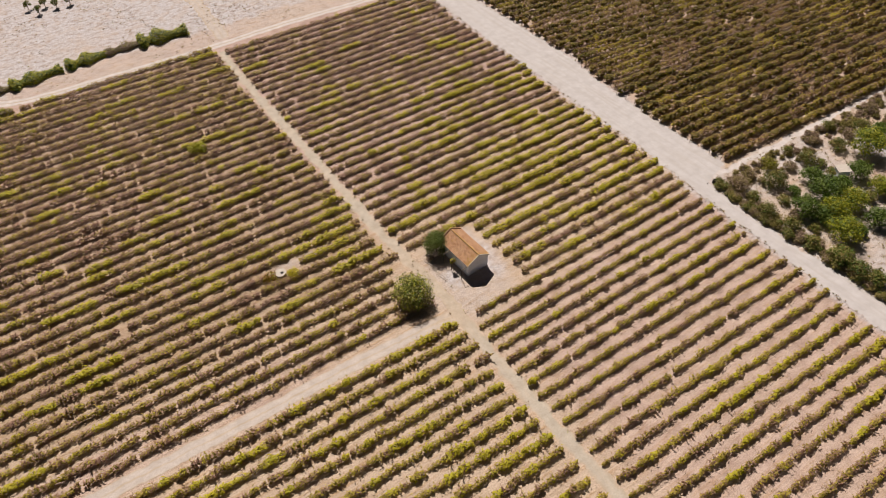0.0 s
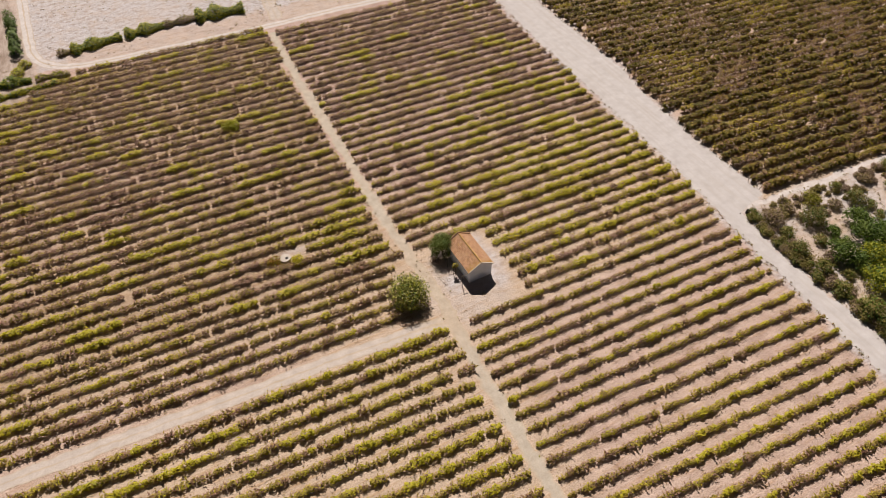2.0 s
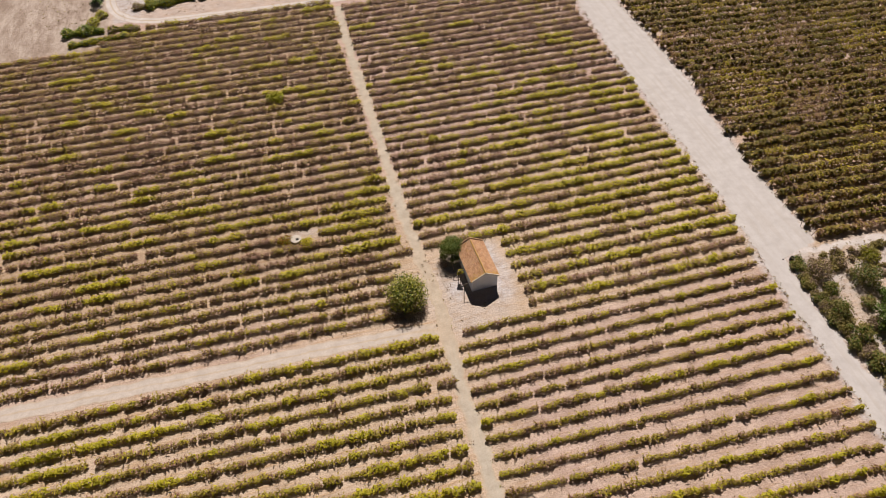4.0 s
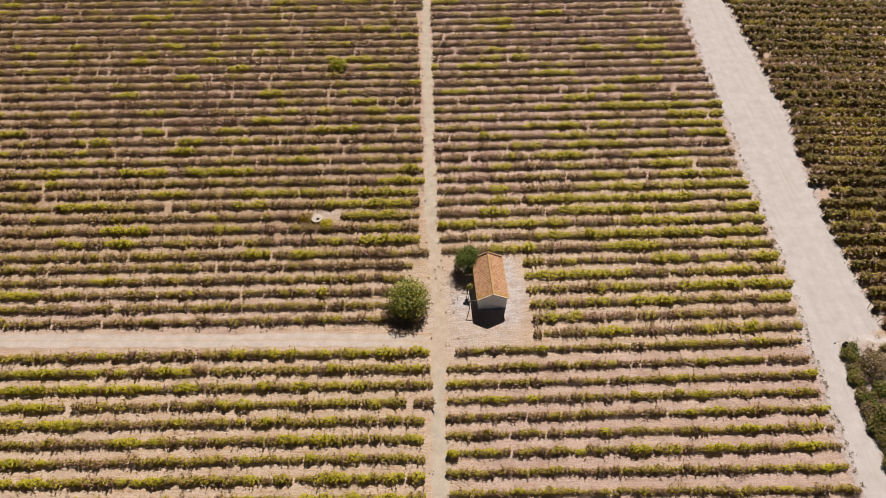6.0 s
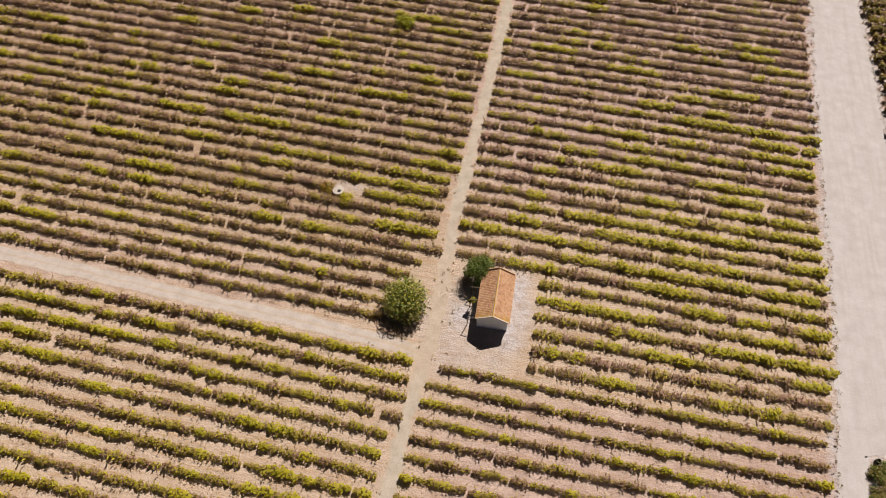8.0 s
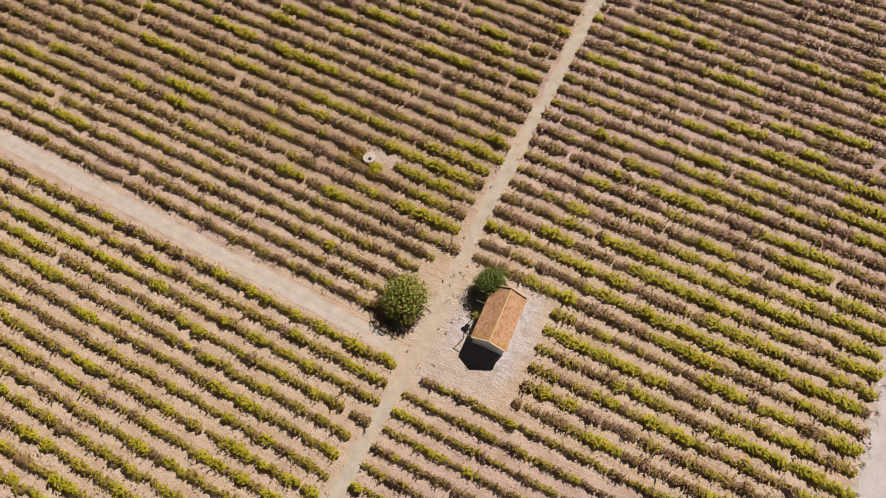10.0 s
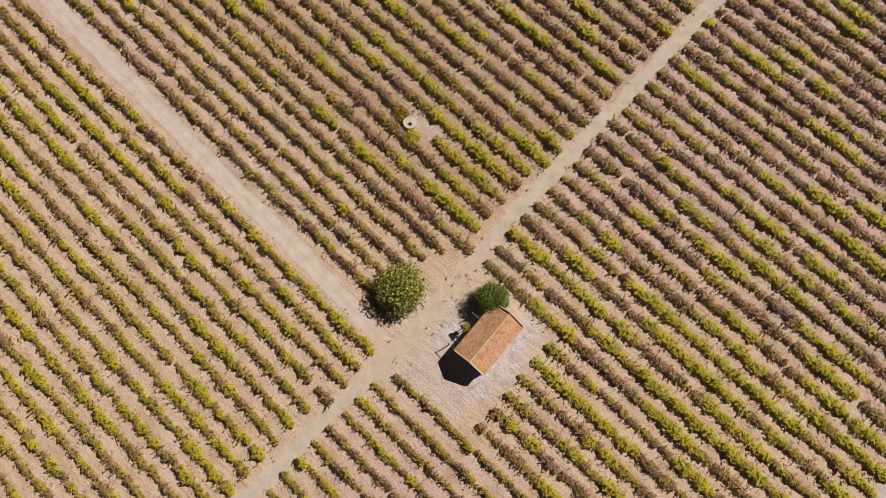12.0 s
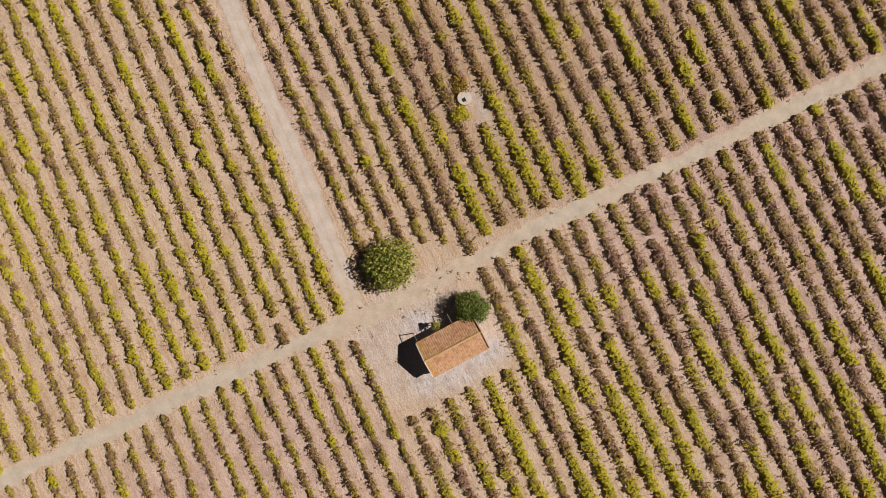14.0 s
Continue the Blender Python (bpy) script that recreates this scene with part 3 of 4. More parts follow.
def far_vineyard():
    """The greener vineyard beyond the road: one joined mesh a row."""
    for k in range(0, 52):
        y0 = 4.3 + 2.45 * k
        x = along(ROAD_E, y0) + 1.0 + 0.8 * fbm(3.0, y0, 0.3)
        x1 = min(152.0, 175 - 0.3 * y0)
        ox = x
        row = tagged(new("vine_row"), "row of dense dark green grapevines with some rust leaves", "vine row", "vine rows beyond the road")
        row.matrix_basis = pose(ox, y0, 0)
        vs, fs, ix, at = [], [], [], 0
        while x < x1:
            py = -0.085 * (x - 60) + rng.normal(0, 0.1)
            q = 0.7 * fbm(x, y0, 0.08) + 0.7 * noise.noise(Vector((x * 0.16, y0 * 0.9, 5.0))) + rng.normal(0, 0.12)
            kind = "mixed" if q > 0.24 else "fading" if q < -0.32 else "dark"
            v, f, i = FAR[kind][rng.integers(6)]
            if kind != "dark":
                v = v * np.array([1.0, 1.3, 1.3])
            sc, turn = rng.uniform(0.9, 1.2), math.pi * rng.integers(2) + rng.normal(0, 0.2)
            c, s = math.cos(turn) * sc, math.sin(turn) * sc
            if rng.random() > 0.008:
                vs.append(np.stack([v[:, 0] * c - v[:, 1] * s + x - ox, v[:, 0] * s + v[:, 1] * c + py, v[:, 2] * sc], 1))
                fs.append(f + at), ix.append(i)
                at += len(v)
            x += 1.2
        ob = new("vines", raw("vines", np.concatenate(vs), np.concatenate(fs), VINE_MATS, np.concatenate(ix)))
        ob.parent = row
        tagged(ob, kind="stuff")
        post = bmesh.new()
        tube(post, (-1.1, rng.normal(0, 0.1), 0), (-0.75 + rng.normal(0, 0.15), rng.normal(0, 0.15), 1.3), 0.04, 0.035)
        part("end_post", post, BARK, row, "dark wooden end post")


far_vineyard()

# ---- house ----
# white limewash; its blue tint is skylight on shaded walls, put into the colour
WHITEWASH = plain_material("whitewash_with_skylight_blue", (0.80, 0.86, 0.95), (0.88, 0.91, 0.96), 1.5, 0.9, 0.2, 0.1)
TILE = tile_material()
LICHEN = plain_material("lichen_ridge_tile", (0.55, 0.33, 0.04), (0.60, 0.36, 0.20), 2.0)
MORTAR = plain_material("pale_mortar", (0.55, 0.50, 0.43), (0.72, 0.66, 0.58), 4.0)
VERGE = plain_material("orange_verge_tile", (0.46, 0.25, 0.14), (0.66, 0.44, 0.28), 3.0)
DARK_WOOD = plain_material("weathered_dark_wood", (0.05, 0.04, 0.03), (0.11, 0.085, 0.06), 5.0)
GREY_WOOD = plain_material("weathered_grey_wood", (0.13, 0.105, 0.08), (0.24, 0.20, 0.16), 5.0)
PALE_WOOD = plain_material("bleached_wood", (0.42, 0.36, 0.30), (0.58, 0.51, 0.44), 5.0)
CONCRETE = plain_material("pale_concrete", (0.44, 0.40, 0.35), (0.60, 0.55, 0.49), 2.0)
# black plastic of the drum, and the painted darkness of the well hatch
SHADE_AND_DRUM_BLACK = plain_material("shaft_shade_and_drum_black", (0.012, 0.012, 0.014), (0.02, 0.02, 0.02), 2.0)


def house():
    x0, x1, y0, y1, xr = 4.76, 8.74, 9.42, 16.38, 6.75
    eave, ridge, t = 2.62, 3.78, 0.3
    h = tagged(new("house"), "small whitewashed farm shed with a terracotta tile roof", "house")
    h.matrix_basis = pose(xr, (y0 + y1) / 2, 0, 0, 0, 1.4)
    cx, cy = h.matrix_basis.translation.x, h.matrix_basis.translation.y
    a, b, c, d = x0 - cx, x1 - cx, y0 - cy, y1 - cy
    for q, e in ((c, c + t), (d - t, d)):
        bm = bmesh.new()
        prof = [(a, 0), (b, 0), (b, eave), (0, ridge - 0.06), (a, eave)]
        fr = [bm.verts.new((x, q, z)) for x, z in prof]
        bk = [bm.verts.new((x, e, z)) for x, z in prof]
        bm.faces.new(fr), bm.faces.new(bk[::-1])
        for i in range(5):
            bm.faces.new((fr[i], bk[i], bk[(i + 1) % 5], fr[(i + 1) % 5])[::-1])
        bmesh.ops.recalc_face_normals(bm, faces=bm.faces)
        part("gable_wall", bm, WHITEWASH, h)
    for q, e in ((a, a + t), (b - t, b)):
        bm = bmesh.new()
        box(bm, q, e, c + t, d - t, 0, eave - 0.02)
        part("side_wall", bm, WHITEWASH, h)
    # roof
    over, end = 0.16, 0.17
    tile = bmesh.new()
    prof = [(math.cos(u) * 0.137, math.sin(u) * 0.026) for u in np.linspace(math.pi, 0, 6)]
    lo = [tile.verts.new((x * 1.0, -0.19, z * 1.05)) for x, z in prof]
    hi = [tile.verts.new((x * 0.94, 0.19, z * 0.9)) for x, z in prof]
    for i in range(5):
        tile.faces.new((lo[i], lo[i + 1], hi[i + 1], hi[i]))
    tm = bpy.data.meshes.new("tile")
    tile.to_mesh(tm)
    tile.free()
    tm.materials.append(TILE)
    for side in (-1, 1):
        edge = (a if side < 0 else b) + side * over
        run = abs(edge)
        fall = math.atan2(ridge - eave, abs(a if side < 0 else b))
        length = run / math.cos(fall)
        bm = bmesh.new()
        deep = d - c + 2 * end
        box(bm, -deep / 2, deep / 2, 0, length, -0.09, 0.0)
        slope = part("roof_slope", bm, MORTAR, h)
        slope.matrix_basis = Matrix.Translation((0, 0, ridge)) @ pose(0, 0, 0, 0, 0, -90 * side) @ pose(0, 0, 0, -math.degrees(fall))
        cols, rows = 28, 9
        for i in range(cols):
            for j in range(rows):
                ob = new("tile", tm)
                ob.parent = slope
                ob.matrix_basis = pose(-deep / 2 + (i + 0.5) * deep / cols + random.uniform(-0.008, 0.008), 0.2 + (j + 0.5) * (length - 0.16) / rows, 0.03 + random.uniform(0, 0.012),
                                       7, 0, 180 + random.uniform(-2, 2))
    for i in range(18):
        bm = bmesh.new()
        r = bmesh.ops.create_cone(bm, segments=10, radius1=0.115, radius2=0.095, depth=0.46, matrix=pose(0, 0, 0, 90))
        bmesh.ops.bisect_plane(bm, geom=bm.verts[:] + bm.edges[:] + bm.faces[:], plane_co=(0, 0, -0.02), plane_no=(0, 0, 1), clear_inner=True)
        ob = part("ridge_tile", bm, LICHEN, h, "ridge tile yellow with lichen")
        ob.matrix_basis = pose(random.uniform(-0.01, 0.01), c - end + 0.2 + i * (d - c + 2 * end - 0.36) / 17, ridge + 0.03)
    for q, mt, lab in ((c - end, MORTAR, "pale mortar verge"), (d + end - 0.02, VERGE, "raised row of orange verge tiles")):
        for side in (-1, 1):
            edge = (a if side < 0 else b) + side * over
            fall = (ridge - eave) / abs(a if side < 0 else b)
            bm = bmesh.new()
            z1 = ridge - fall * abs(edge)
            top = 0.11 if mt is MORTAR else 0.25
            vv = [bm.verts.new(p) for p in ((0, q - 0.05, ridge - 0.11), (edge, q - 0.05, z1 - 0.11), (edge, q - 0.05, z1 + top), (0, q - 0.05, ridge + top),
                                           (0, q + 0.07, ridge - 0.11), (edge, q + 0.07, z1 - 0.11), (edge, q + 0.07, z1 + top), (0, q + 0.07, ridge + top))]
            for fc in ((0, 1, 2, 3), (4, 7, 6, 5), (3, 2, 6, 7), (0, 4, 5, 1), (1, 5, 6, 2), (0, 3, 7, 4)):
                bm.faces.new([vv[i] for i in fc])
            bmesh.ops.recalc_face_normals(bm, faces=bm.faces)
            part("verge", bm, mt, h, lab)


def pergola():
    """Posts with crossbars to the shed's shaded side."""
    p = tagged(new("pole_frame"), "rough wooden pole frame standing beside the shed", "pergola")
    p.matrix_basis = pose(3.55, 11.8, 0)
    for y, x in ((-2.4, 0.05), (0.2, -0.05), (2.1, -0.2)):
        bm = bmesh.new()
        tube(bm, (x, y, 0), (x + 0.03, y + 0.03, 2.1), 0.06, 0.05)
        part("post", bm, DARK_WOOD, p)
        bm = bmesh.new()
        tube(bm, (x - 0.12, y + 0.02, 2.12), (1.08, y + 0.05, 2.3), 0.05, 0.045)
        part("crossbar", bm, GREY_WOOD, p)


def stake_pile():
    """Pale vine stakes strewn in a line along the yard's edge."""
    g = random.Random(31)
    for i in range(16):
        y, turn = 11.2 + 0.36 * i, g.gauss(92, 13)
        st = tagged(new("vine_stake"), "pale weathered wooden stake lying on the ground", "stake", "stakes lying in the yard")
        st.matrix_basis = pose(1.38 + g.gauss(0, 0.16), y, 0.0, 0, 0, turn)
        n = g.uniform(0.5, 0.85)
        bm = bmesh.new()
        tube(bm, (-n, 0, 0.035), (n, 0.03, 0.06), 0.035, 0.028, 5)
        part("shaft", bm, PALE_WOOD, st)


def well():
    w = tagged(new("well"), "round pale concrete well cover with a square hatch", "well")
    w.matrix_basis = pose(-19.0, 27.3, 0)
    bm = bmesh.new()
    bmesh.ops.create_cone(bm, cap_ends=True, segments=40, radius1=0.82, radius2=0.82, depth=0.5, matrix=pose(0, 0, 0.25))
    part("ring", bm, CONCRETE, w)
    bm = bmesh.new()
    bmesh.ops.create_cone(bm, cap_ends=True, segments=40, radius1=0.88, radius2=0.86, depth=0.1, matrix=pose(0, 0, 0.55))
    part("cover", bm, CONCRETE, w)
    # solid slab in the closed cover; its black colour imitates the shaft's shade
    bm = bmesh.new()
    box(bm, -0.05, 0.42, -0.42, 0.05, 0.52, 0.606)
    part("hatch", bm, SHADE_AND_DRUM_BLACK, w, "near-black slab painted as the shade inside a square hatch")


def barrel():
    b = tagged(new("barrel"), "open black plastic drum standing at the hedge corner", "barrel")
    b.matrix_basis = pose(53.95, 0.95, 0)
    bm = bmesh.new()
    prof = [(0.27, 0.0), (0.30, 0.06), (0.315, 0.35), (0.30, 0.64), (0.27, 0.70), (0.245, 0.70), (0.25, 0.62), (0.25, 0.05)]
    rings = [[bm.verts.new((r * math.cos(u), r * math.sin(u), z)) for u in np.linspace(0, 2 * math.pi, 20, endpoint=False)] for r, z in prof]
    for lo, hi in zip(rings, rings[1:]):
        for i in range(20):
            bm.faces.new((lo[i], lo[(i + 1) % 20], hi[(i + 1) % 20], hi[i]))
    bm.faces.new(rings[0][::-1]), bm.faces.new(rings[-1])
    part("body", bm, SHADE_AND_DRUM_BLACK, b, smooth=True)
    bm = bmesh.new()
    ring = [[bm.verts.new((r * math.cos(u), r * math.sin(u), z)) for u in np.linspace(0, 2 * math.pi, 20, endpoint=False)] for r, z in ((0.285, 0.69), (0.295, 0.72), (0.26, 0.725), (0.25, 0.69))]
    for lo, hi in zip(ring, ring[1:] + ring[:1]):
        for i in range(20):
            bm.faces.new((lo[i], lo[(i + 1) % 20], hi[(i + 1) % 20], hi[i]))
    bmesh.ops.recalc_face_normals(bm, faces=bm.faces)
    part("rim", bm, GREY_WOOD, b, "dusty grey rim", smooth=True)


# ---- trees and shrubs ----
# wide tone range paints the crown's dark gaps and highlights into the leaves
FIG = leaf_material("fig_leaf_shade_contrast", (0.05, 0.06, 0.012), (0.54, 0.52, 0.14), (0.50, 0.46, 0.13), 0.16)
SHRUB = leaf_material("evergreen_leaf", (0.10, 0.14, 0.028), (0.29, 0.35, 0.075), (0.30, 0.34, 0.085), 0.25)
CITRUS = leaf_material("citrus_leaf", (0.03, 0.075, 0.010), (0.14, 0.22, 0.022), (0.20, 0.25, 0.03), 0.25)
YELLOW = leaf_material("yellowing_leaf", (0.28, 0.32, 0.02), (0.46, 0.46, 0.035), (0.48, 0.42, 0.05), 0.35)
SCRUB = leaf_material("scrub_leaf", (0.11, 0.10, 0.02), (0.38, 0.32, 0.09), (0.42, 0.32, 0.13), 0.3)
RUST = leaf_material("rust_leaf", (0.42, 0.20, 0.03), (0.30, 0.16, 0.03), (0.45, 0.26, 0.04), 0.2)
BROWN = leaf_material("dead_scrub", (0.22, 0.15, 0.10), (0.46, 0.35, 0.25), (0.32, 0.22, 0.16), 0.3)


def tree(name, x, y, r, h, mats, label, category, count=900, size=0.13, low=0.15, lobes=9, seed=1, trunks=1, ragged=0.1, spread=0.6, slim=1.0):
    """A trunk with limbs and a crown of leaves gathered in uneven lobes."""
    g = np.random.default_rng(seed)
    t = tagged(new(name), label, category)
    t.matrix_basis = pose(x, y, 0)
    mid = h * (low + 1) / 2
    bm = bmesh.new()
    for k in range(trunks):
        q = (g.normal(0, 0.15) * (trunks > 1), g.normal(0, 0.15) * (trunks > 1))
        tube(bm, (q[0], q[1], 0), (q[0] * 1.5, q[1] * 1.5, mid * 0.8), 0.05 * r + 0.03, 0.03 * r + 0.02, 7)
    cent = []
    for i in range(lobes):
        u = 2.4 * i + g.uniform(-0.3, 0.3)
        d = r * 0.62 * math.sqrt((i + 0.3) / lobes)
        size_l = r * g.uniform(0.36, 0.5)
        top = h - size_l * 0.8
        z = max(h * low + size_l * 0.55, top * (1 - 0.42 * (d / r) ** 2) * g.uniform(0.84, 1.0))
        cent.append((d * math.cos(u), d * math.sin(u), z, size_l))
        tube(bm, (0, 0, mid * 0.45), (d * math.cos(u), d * math.sin(u), z), 0.025 * r + 0.015, 0.012, 5)
    for i in range(lobes // 2):
        u = 2 * math.pi * (i + g.uniform(0, 0.6)) / (lobes // 2)
        size_l = r * g.uniform(0.3, 0.4)
        cent.append((r * 0.66 * math.cos(u), r * 0.66 * math.sin(u), h * low + size_l * 0.7 + 0.1 * h, size_l))
    part("trunk", bm, BARK, t)
    c = np.array(cent)
    which = g.integers(len(c), size=count)
    way = g.normal(size=(count, 3))
    way[:, 2] = np.where(g.random(count) < 0.6, np.abs(way[:, 2]), way[:, 2])
    way /= np.linalg.norm(way, axis=1, keepdims=True)
    rad = g.uniform(0.5, 1.0, (count, 1)) ** 0.5 * g.uniform(0.88, 1.16, (count, 1))
    p = c[which, :3] + way * rad * c[which, 3:4] * np.array([1, 1, 0.85])
    p += g.normal(0, ragged * r, p.shape)
    p[:, 2] = np.clip(p[:, 2], 0.05, None)
    v, f = leaves(g, p, way + np.array([0, 0, 0.5]) + g.normal(0, spread, (count, 3)), size, 0.3, slim)
    ob = new("crown", raw("crown", v, f, mats, g.integers(len(mats), size=count)))
    ob.parent = t
    return t


house()
pergola()
well()
barrel()
stake_pile()
# the dark citrus leaves in the fig crown stand in for its shaded gaps
tree("fig_tree", -4.85, 10.5, 3.1, 4.1, [FIG, FIG, FIG, CITRUS, YELLOW], "broad round fig tree with large green leaves beside the path", "tree", 4400, 0.125, 0.06, 20, 3, ragged=0.09, spread=0.65)
tree("evergreen_bush", 3.95, 16.75, 2.1, 3.8, [SHRUB, SHRUB, CITRUS], "dense feathery dark green bush against the shed wall", "bush", 7000, 0.11, 0.05, 13, 5, ragged=0.07, spread=0.7, slim=0.5)
tree("climbing_plant", 3.85, 12.1, 0.55, 2.3, [YELLOW, LEAF_OLIVE], "yellow-green climbing plant on the pole frame", "plant", 240, 0.09, 0.6, 5, 44)
tree("dead_brush", 2.2, 15.9, 1.0, 0.8, [BROWN], "low heap of dry brown brushwood under the bush", "bush", 420, 0.1, 0.02, 6, 45, slim=0.3)
tree("rust_bush", -20.7, 27.6, 1.25, 0.9, [RUST, RUST, YELLOW], "low rust-orange weed bush beside the well", "bush", 560, 0.1, 0.02, 6, 41)
tree("green_bush", -17.3, 25.9, 1.25, 1.1, [LEAF_GREEN], "bright green vine bush beside the well", "bush", 600, 0.1, 0.02, 7, 42)
tree("bright_vine", -17.6, 65.7, 1.7, 1.5, [YELLOW], "vigorous bright green vine standing above its row", "bush", 1100, 0.13, 0.02, 6, 43)
ORCHARD = ((67.7, -9.2, 2.3, "c"), (59.6, -13.3, 2.6, "c"), (65.9, -13.2, 3.1, "c"), (60.3, -16.1, 2.0, "c"), (70.5, -13.3, 1.9, "c"),
           (63.4, -16.5, 2.7, "y"), (67.6, -17.0, 2.7, "y"), (59.7, -20.6, 2.9, "y"), (83.4, -10.3, 3.5, "g"), (75.7, -13.3, 2.4, "c"),
           (75.0, -18.0, 2.4, "y"), (67.1, -22.1, 2.4, "c"), (71.7, -17.9, 1.7, "o"), (62.8, -21.7, 1.3, "c"), (84.5, -1.8, 1.7, "o"),
           (80.4, -6.5, 2.2, "o"), (89.3, -5.8, 2.3, "o"), (61.8, -5.8, 2.9, "o"), (54.2, -9.7, 2.3, "o"), (56.2, -2.6, 2.6, "b"),
           (55.7, -6.0, 1.7, "o"), (62.5, -9.2, 1.3, "c"), (55.1, -14.3, 1.9, "o"), (54.0, -18.4, 1.9, "o"), (54.4, -23.4, 2.3, "d"),
           (54.0, -26.6, 2.1, "d"), (54.7, -29.1, 1.9, "d"), (72.0, -5.5, 2.4, "o"), (65.3, -2.1, 2.1, "l"), (68.1, -4.7, 1.6, "b"),
           (71.8, -1.5, 1.4, "o"), (78.1, -2.6, 1.5, "b"), (85.3, -5.7, 1.5, "b"), (96.5, -3.7, 1.9, "b"), (59.4, -9.6, 1.5, "o"),
           (60.4, -1.9, 1.6, "b"), (57.4, -16.9, 1.3, "o"), (72.8, -10.1, 1.4, "o"), (73.4, -7.5, 1.4, "o"), (90.4, -9.0, 2.1, "c"),
           (52.6, -15.2, 1.4, "o"), (52.5, -10.9, 1.1, "o"), (52.9, -6.9, 1.1, "o"), (52.8, -4.0, 1.0, "o"), (53.4, -0.4, 1.0, "o"),
           (53.0, -18.9, 1.1, "o"), (53.0, -22.8, 1.2, "o"), (57.8, -12.9, 1.5, "b"))
LOOKS = {"c": ("citrus_tree", [CITRUS], "round dark green citrus tree on sandy ground", "tree", 1.35, 0.12),
         "y": ("fruit_tree", [YELLOW, YELLOW, CITRUS], "yellow-green fruit tree on sandy ground", "tree", 1.3, 0.12),
         "g": ("leafy_tree", [CITRUS, YELLOW], "bright green leafy tree on sandy ground", "tree", 1.5, 0.12),
         "o": ("scrub_bush", [SCRUB, SCRUB, CITRUS], "olive-green scrub bush beside the orchard", "bush", 1.2, 0.02),
         "b": ("dry_bush", [BROWN, SCRUB, BROWN], "half-dry grey-brown bush beside the orchard", "bush", 1.1, 0.02),
         "d": ("spiky_bush", [CITRUS, SCRUB], "dark green spiky bush near the dirt road", "bush", 1.2, 0.02),
         "l": ("yellow_bush", [YELLOW, SCRUB], "yellowish bush on the sandy field edge", "bush", 1.0, 0.02)}
for i, (x, y, r, k) in enumerate(ORCHARD):
    name, mats, lab, cat, tall, low = LOOKS[k]
    r *= 0.95 if k in "cygd" else 0.8
    tree(name, x, y, r, r * tall, mats, lab, cat, int(330 * r * r + 150), 0.13 if k in "cygd" else 0.11, low, 9, 20 + i)
g = random.Random(4)
MIX = (([SCRUB], "low olive-green weed bush beside the dirt road"), ([SCRUB, BROWN], "half-dry weed bush beside the dirt road"),
       ([BROWN], "dry brown weed bush beside the dirt road"), ([SCRUB, CITRUS], "green weed bush beside the dirt road"))
for i in range(125):
    y = g.uniform(-44, 0.5)
    x = along(ROAD_E, y) + 0.7 + abs(g.gauss(0, 1.4))
    r = g.uniform(0.5, 1.05)
    mats, lab = g.choice(MIX)
    tree("weed_bush", x, y, r, r * 1.1, mats, lab, "bush", int(420 * r * r + 60), 0.09, 0.02, 6, 100 + i)
for i in range(160):
    x = g.uniform(55, 112)
    y = along(EDGE, x) - 1.1 - abs(g.gauss(0, 2.4))
    r = g.uniform(0.4, 0.95)
    mats, lab = g.choice(MIX[:3])
    tree("weed_bush", x, y, r, r * 1.1, mats, lab.replace("beside the dirt road", "on the sandy field edge"), "bush", int(380 * r * r + 60), 0.10, 0.02, 6, 200 + i)


def hedge(points, label, mats, wide, high, seed):
    """A hedge of overlapping shrubs along a line, one joined thing."""
    g = np.random.default_rng(seed)
    h = tagged(new("hedge"), label, "hedge")
    h.matrix_basis = pose(points[0][0], points[0][1], 0)
    p = np.array(points, float)
    d = np.concatenate([[0], np.cumsum(np.linalg.norm(np.diff(p, axis=0), axis=1))])
    n = int(d[-1] * 130 * wide)
    s = g.uniform(0, d[-1], n)
    cx, cy = np.interp(s, d, p[:, 0]), np.interp(s, d, p[:, 1])
    across = np.array([-(p[-1, 1] - p[0, 1]), p[-1, 0] - p[0, 0]])
    across /= np.linalg.norm(across)
    bulge = 0.75 + 0.3 * np.sin(s * 1.3 + 2 * np.sin(s * 0.37))
    ang, rad = g.uniform(0, math.pi, n), g.uniform(0.3, 1, n) ** 0.5
    q = np.stack([cx + np.cos(ang) * rad * wide * bulge * across[0] - p[0, 0], cy + np.cos(ang) * rad * wide * bulge * across[1] - p[0, 1], 0.1 + np.sin(ang) * rad * high * bulge], 1)
    q += g.normal(0, 0.12, q.shape)
    v, f = leaves(g, q, np.stack([np.cos(ang) * across[0], np.cos(ang) * across[1], np.sin(ang) + 1.1], 1) + g.normal(0, 0.4, (n, 3)), 0.17, 0.3)
    ob = new("foliage", raw("foliage", v, f, mats, g.integers(len(mats), size=n)))
    ob.parent = h
    bm = bmesh.new()
    for k in range(int(d[-1] / 1.5) + 1):
        u = k * 1.5
        x, y = np.interp(u, d, p[:, 0]) - p[0, 0], np.interp(u, d, p[:, 1]) - p[0, 1]
        tube(bm, (x, y, 0), (x + 0.1, y, high * 0.6), 0.06, 0.03, 5)
    part("stems", bm, BARK, h)


hedge([(-42, 111.0), (-36, 111.8), (-31, 112.2)], "low bright green hedge beside the farm track", [YELLOW, YELLOW, LEAF_GREEN, CITRUS, CITRUS], 2.2, 1.9, 1)
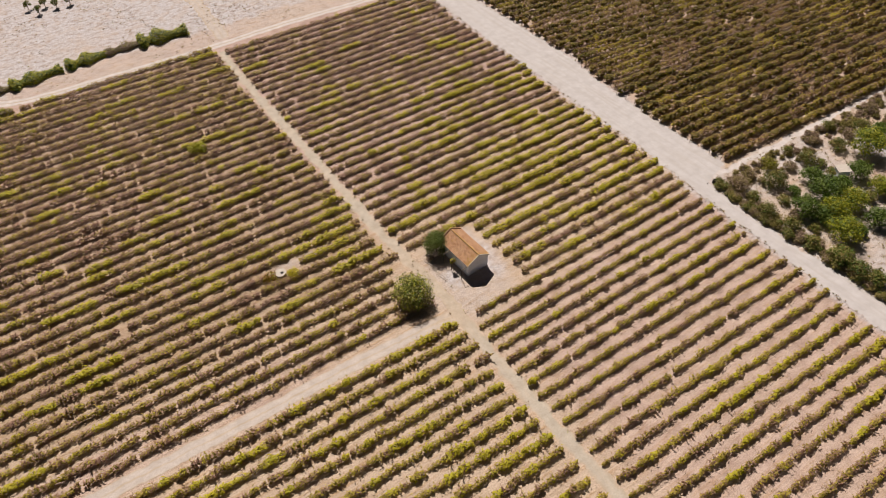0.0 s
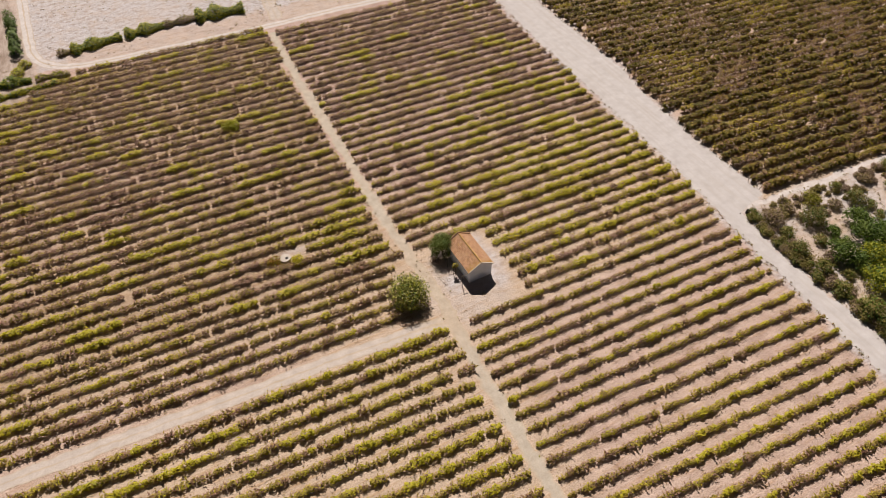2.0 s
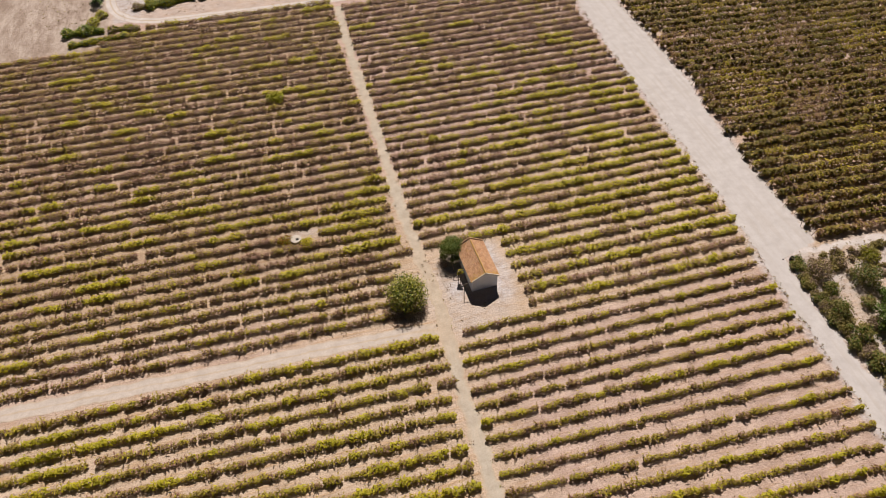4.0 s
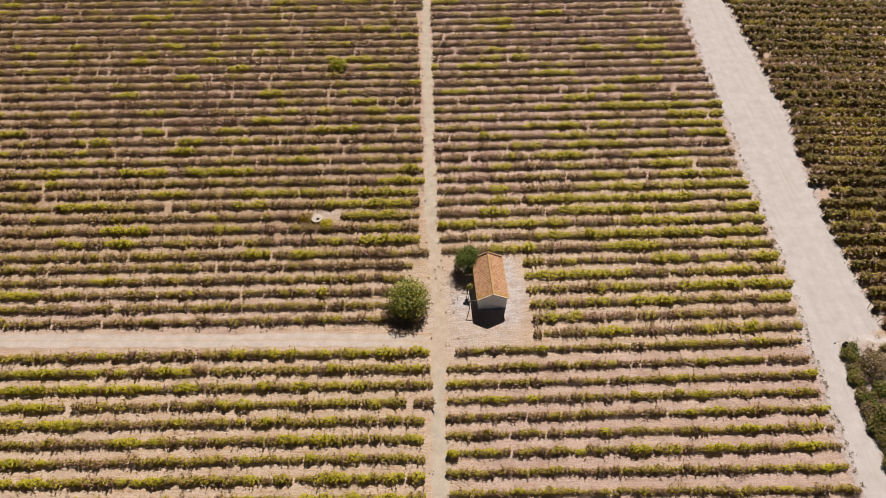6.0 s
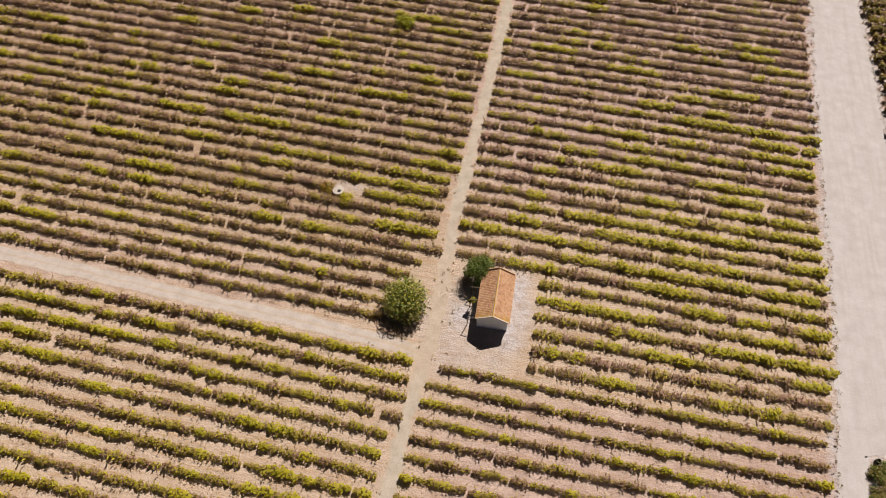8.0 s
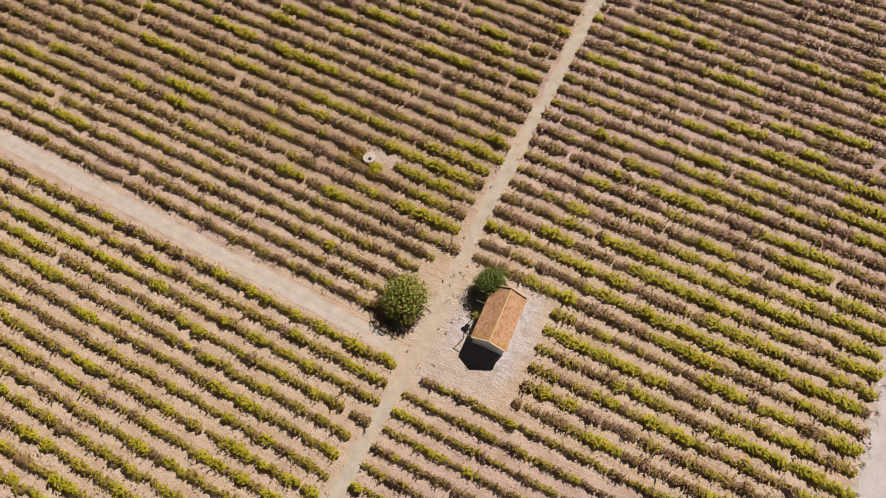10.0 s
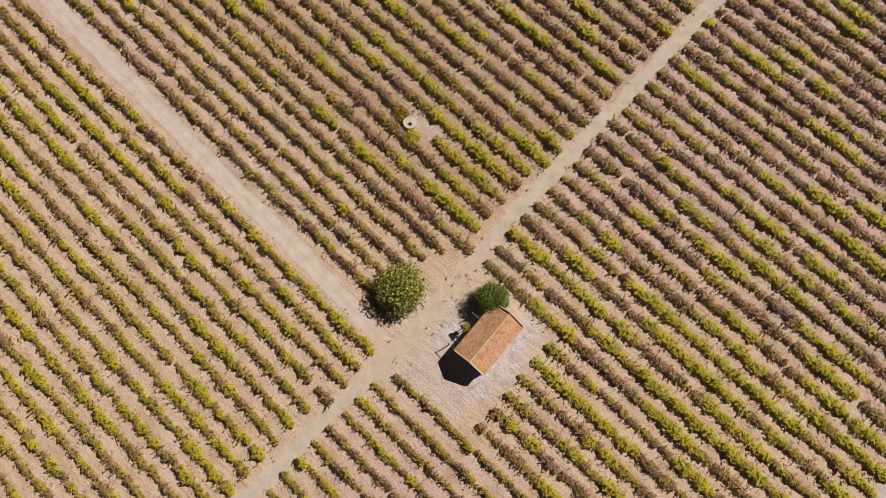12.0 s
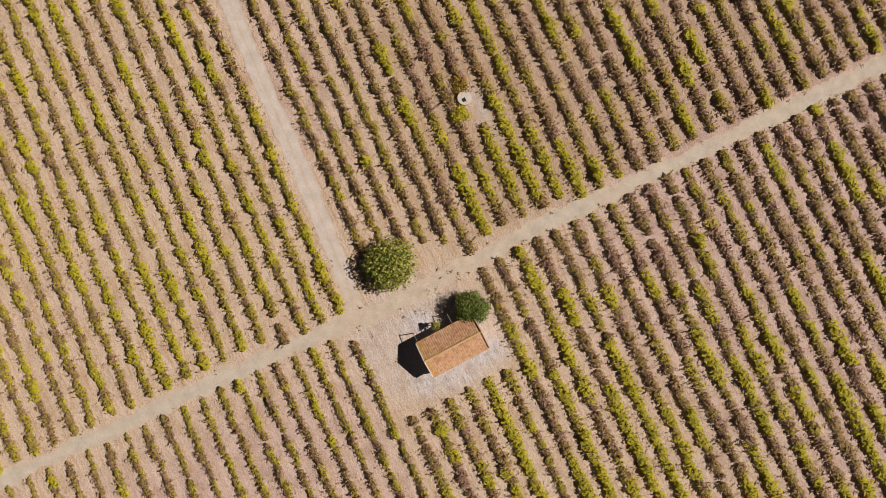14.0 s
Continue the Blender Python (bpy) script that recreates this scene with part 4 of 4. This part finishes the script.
hedge([(-30, 112.2), (-25, 112.6), (-21, 112.8)], "low bright green hedge beside the farm track", [YELLOW, YELLOW, LEAF_GREEN, CITRUS, CITRUS], 2.1, 1.9, 2)
hedge([(-21, 112.8), (-16, 113.0), (-12, 112.8)], "grey-brown dry hedge beside the farm track", [BROWN, SCRUB], 1.6, 1.3, 3)
hedge([(-13.5, 112.6), (-7.5, 112.2), (-2.2, 111.6)], "dense bright green hedge beside the farm track", [YELLOW, YELLOW, LEAF_GREEN, CITRUS, CITRUS], 2.8, 2.5, 4)
hedge([(-53.6, 134), (-53.3, 122), (-53.2, 114.6)], "tall dark green hedge beside the farm track", [CITRUS], 1.3, 3.0, 5)
hedge([(-59.8, 103.2), (-55, 103.4), (-51.2, 102.6)], "dark green and yellow hedge at the vineyard corner", [CITRUS, CITRUS, YELLOW], 1.6, 1.7, 6)
hedge([(-51.6, 110.6), (-53.4, 107.6), (-54.2, 105.2)], "yellow-green hedge at the lane's corner", [LEAF_GREEN, YELLOW, SCRUB], 1.4, 1.3, 8)
hedge([(-50.2, 102.6), (-47.0, 102.4), (-43.5, 101.4)], "half-dry weedy hedge with yellow leaves by the lane", [BROWN, YELLOW, SCRUB], 1.2, 1.1, 9)
hedge([(-45.0, 111.4), (-43.4, 111.0), (-42.0, 110.9)], "grey-brown dry hedge beside the farm track", [BROWN, SCRUB], 1.5, 1.2, 10)
hedge([(-58.4, 98.4), (-52, 98.8), (-46.2, 99.4)], "low bright green bramble hedge at the vineyard corner", [LEAF_GREEN, YELLOW, CITRUS], 0.9, 1.0, 7)
for i, (x, y) in enumerate(((-30.3, 147), (-26.5, 146), (-24.2, 143.8), (-21, 143.5), (-28.6, 143))):
    tree("field_tree", x, y, 1.0, 2.4, [CITRUS, SCRUB], "small thin dark tree on the pale field", "tree", 220, 0.16, 0.3, 5, 300 + i)


def shed():
    s = tagged(new("shed"), "small pale flat-roofed shed among the orchard trees", "shed")
    s.matrix_basis = pose(73.4, -11.4, 0, 0, 0, -35)
    bm = bmesh.new()
    box(bm, -1.0, 1.0, -0.9, 0.9, 0, 1.9)
    part("wall", bm, WHITEWASH, s)
    bm = bmesh.new()
    vv = box(bm, -1.15, 1.15, -1.05, 1.05, 1.9, 1.98)
    for q in vv:
        q.co.z += 0.08 * q.co.x
    part("roof", bm, CONCRETE, s)


shed()


def tufts():
    """Dry weeds strewn over bare ground, uncountable."""
    g = np.random.default_rng(21)
    spots = []
    while len(spots) < 5200:
        x, y = g.uniform(-110, 130), g.uniform(-50, 165)
        if y > along(NORTH_TRACK, x) + 2.2 and abs(x + 50.4) > 2.5 and x < 55:
            keep = 0.25 + 0.9 * fbm(x, y, 0.09)
        elif x > along(ROAD_E, y) + 0.3 and y < 2 - 0.1 * (x - 60):
            keep = 1.0
        elif abs(y - along(WEST_TRACK, x) - 1.9) < 0.4 and x < -6:
            keep = 0.5
        else:
            keep = 0.0
        if g.random() < keep:
            spots.append((x, y))
    for _ in range(70):
        y = g.uniform(-45, 96)
        spots.append((along(PATH_X, y) + g.choice((-1, 1)) * g.uniform(0.75, 1.2), y))
    for _ in range(18):
        a, r = g.uniform(0, 6.3), g.uniform(3, 9)
        x, y = 6.2 + r * math.cos(a), 12 + r * math.sin(a)
        if not (4.3 < x < 9.0 and 8.8 < y < 17):
            spots.append((x, y))
    for _ in range(220):
        y = g.uniform(-45, 95)
        spots.append((along(ROAD_W, y) - abs(g.normal(0, 0.4)) + 0.2, y) if g.random() < 0.6 or y < 4 else (along(ROAD_E, y) + abs(g.normal(0, 0.4)) - 0.2, y))
    p = np.repeat(np.array(spots), 7, axis=0)
    n = len(p)
    s = np.repeat(g.uniform(0.5, 1.4, len(spots)), 7)
    q = np.stack([p[:, 0] + g.normal(0, 0.16, n) * s, p[:, 1] + g.normal(0, 0.16, n) * s, g.uniform(0.03, 0.22, n) * s], 1)
    v, f = leaves(g, q, g.normal(0, 0.7, (n, 3)) + np.array([0, 0, 0.8]), 0.08, 0.3)
    tagged(new("dry_weeds", raw("dry_weeds", v, f, [STRAW, BROWN, SCRUB, YELLOW], g.choice(4, n, p=(0.3, 0.36, 0.27, 0.07)))), "scattered dry weeds and tufts on bare ground", "weeds", kind="stuff")


tufts()


def leaf_litter():
    """Dry fallen leaves under the fig tree, uncountable."""
    g = np.random.default_rng(52)
    n = 1100
    a, r = g.uniform(0, 2 * math.pi, n), 3.4 * np.sqrt(g.uniform(0, 1, n))
    q = np.stack([-5.6 + r * np.cos(a), 8.9 + 0.9 * r * np.sin(a), g.uniform(0.02, 0.1, n)], 1)
    v, f = leaves(g, q, g.normal(0, 0.4, (n, 3)) + np.array([0, 0, 1.0]), 0.085, 0.3)
    tagged(new("leaf_litter", raw("leaf_litter", v, f, [BROWN, STRAW, LEAF_DRY], g.integers(3, size=n))), "dry brown fallen leaves under the fig tree", "leaves", kind="stuff")


leaf_litter()
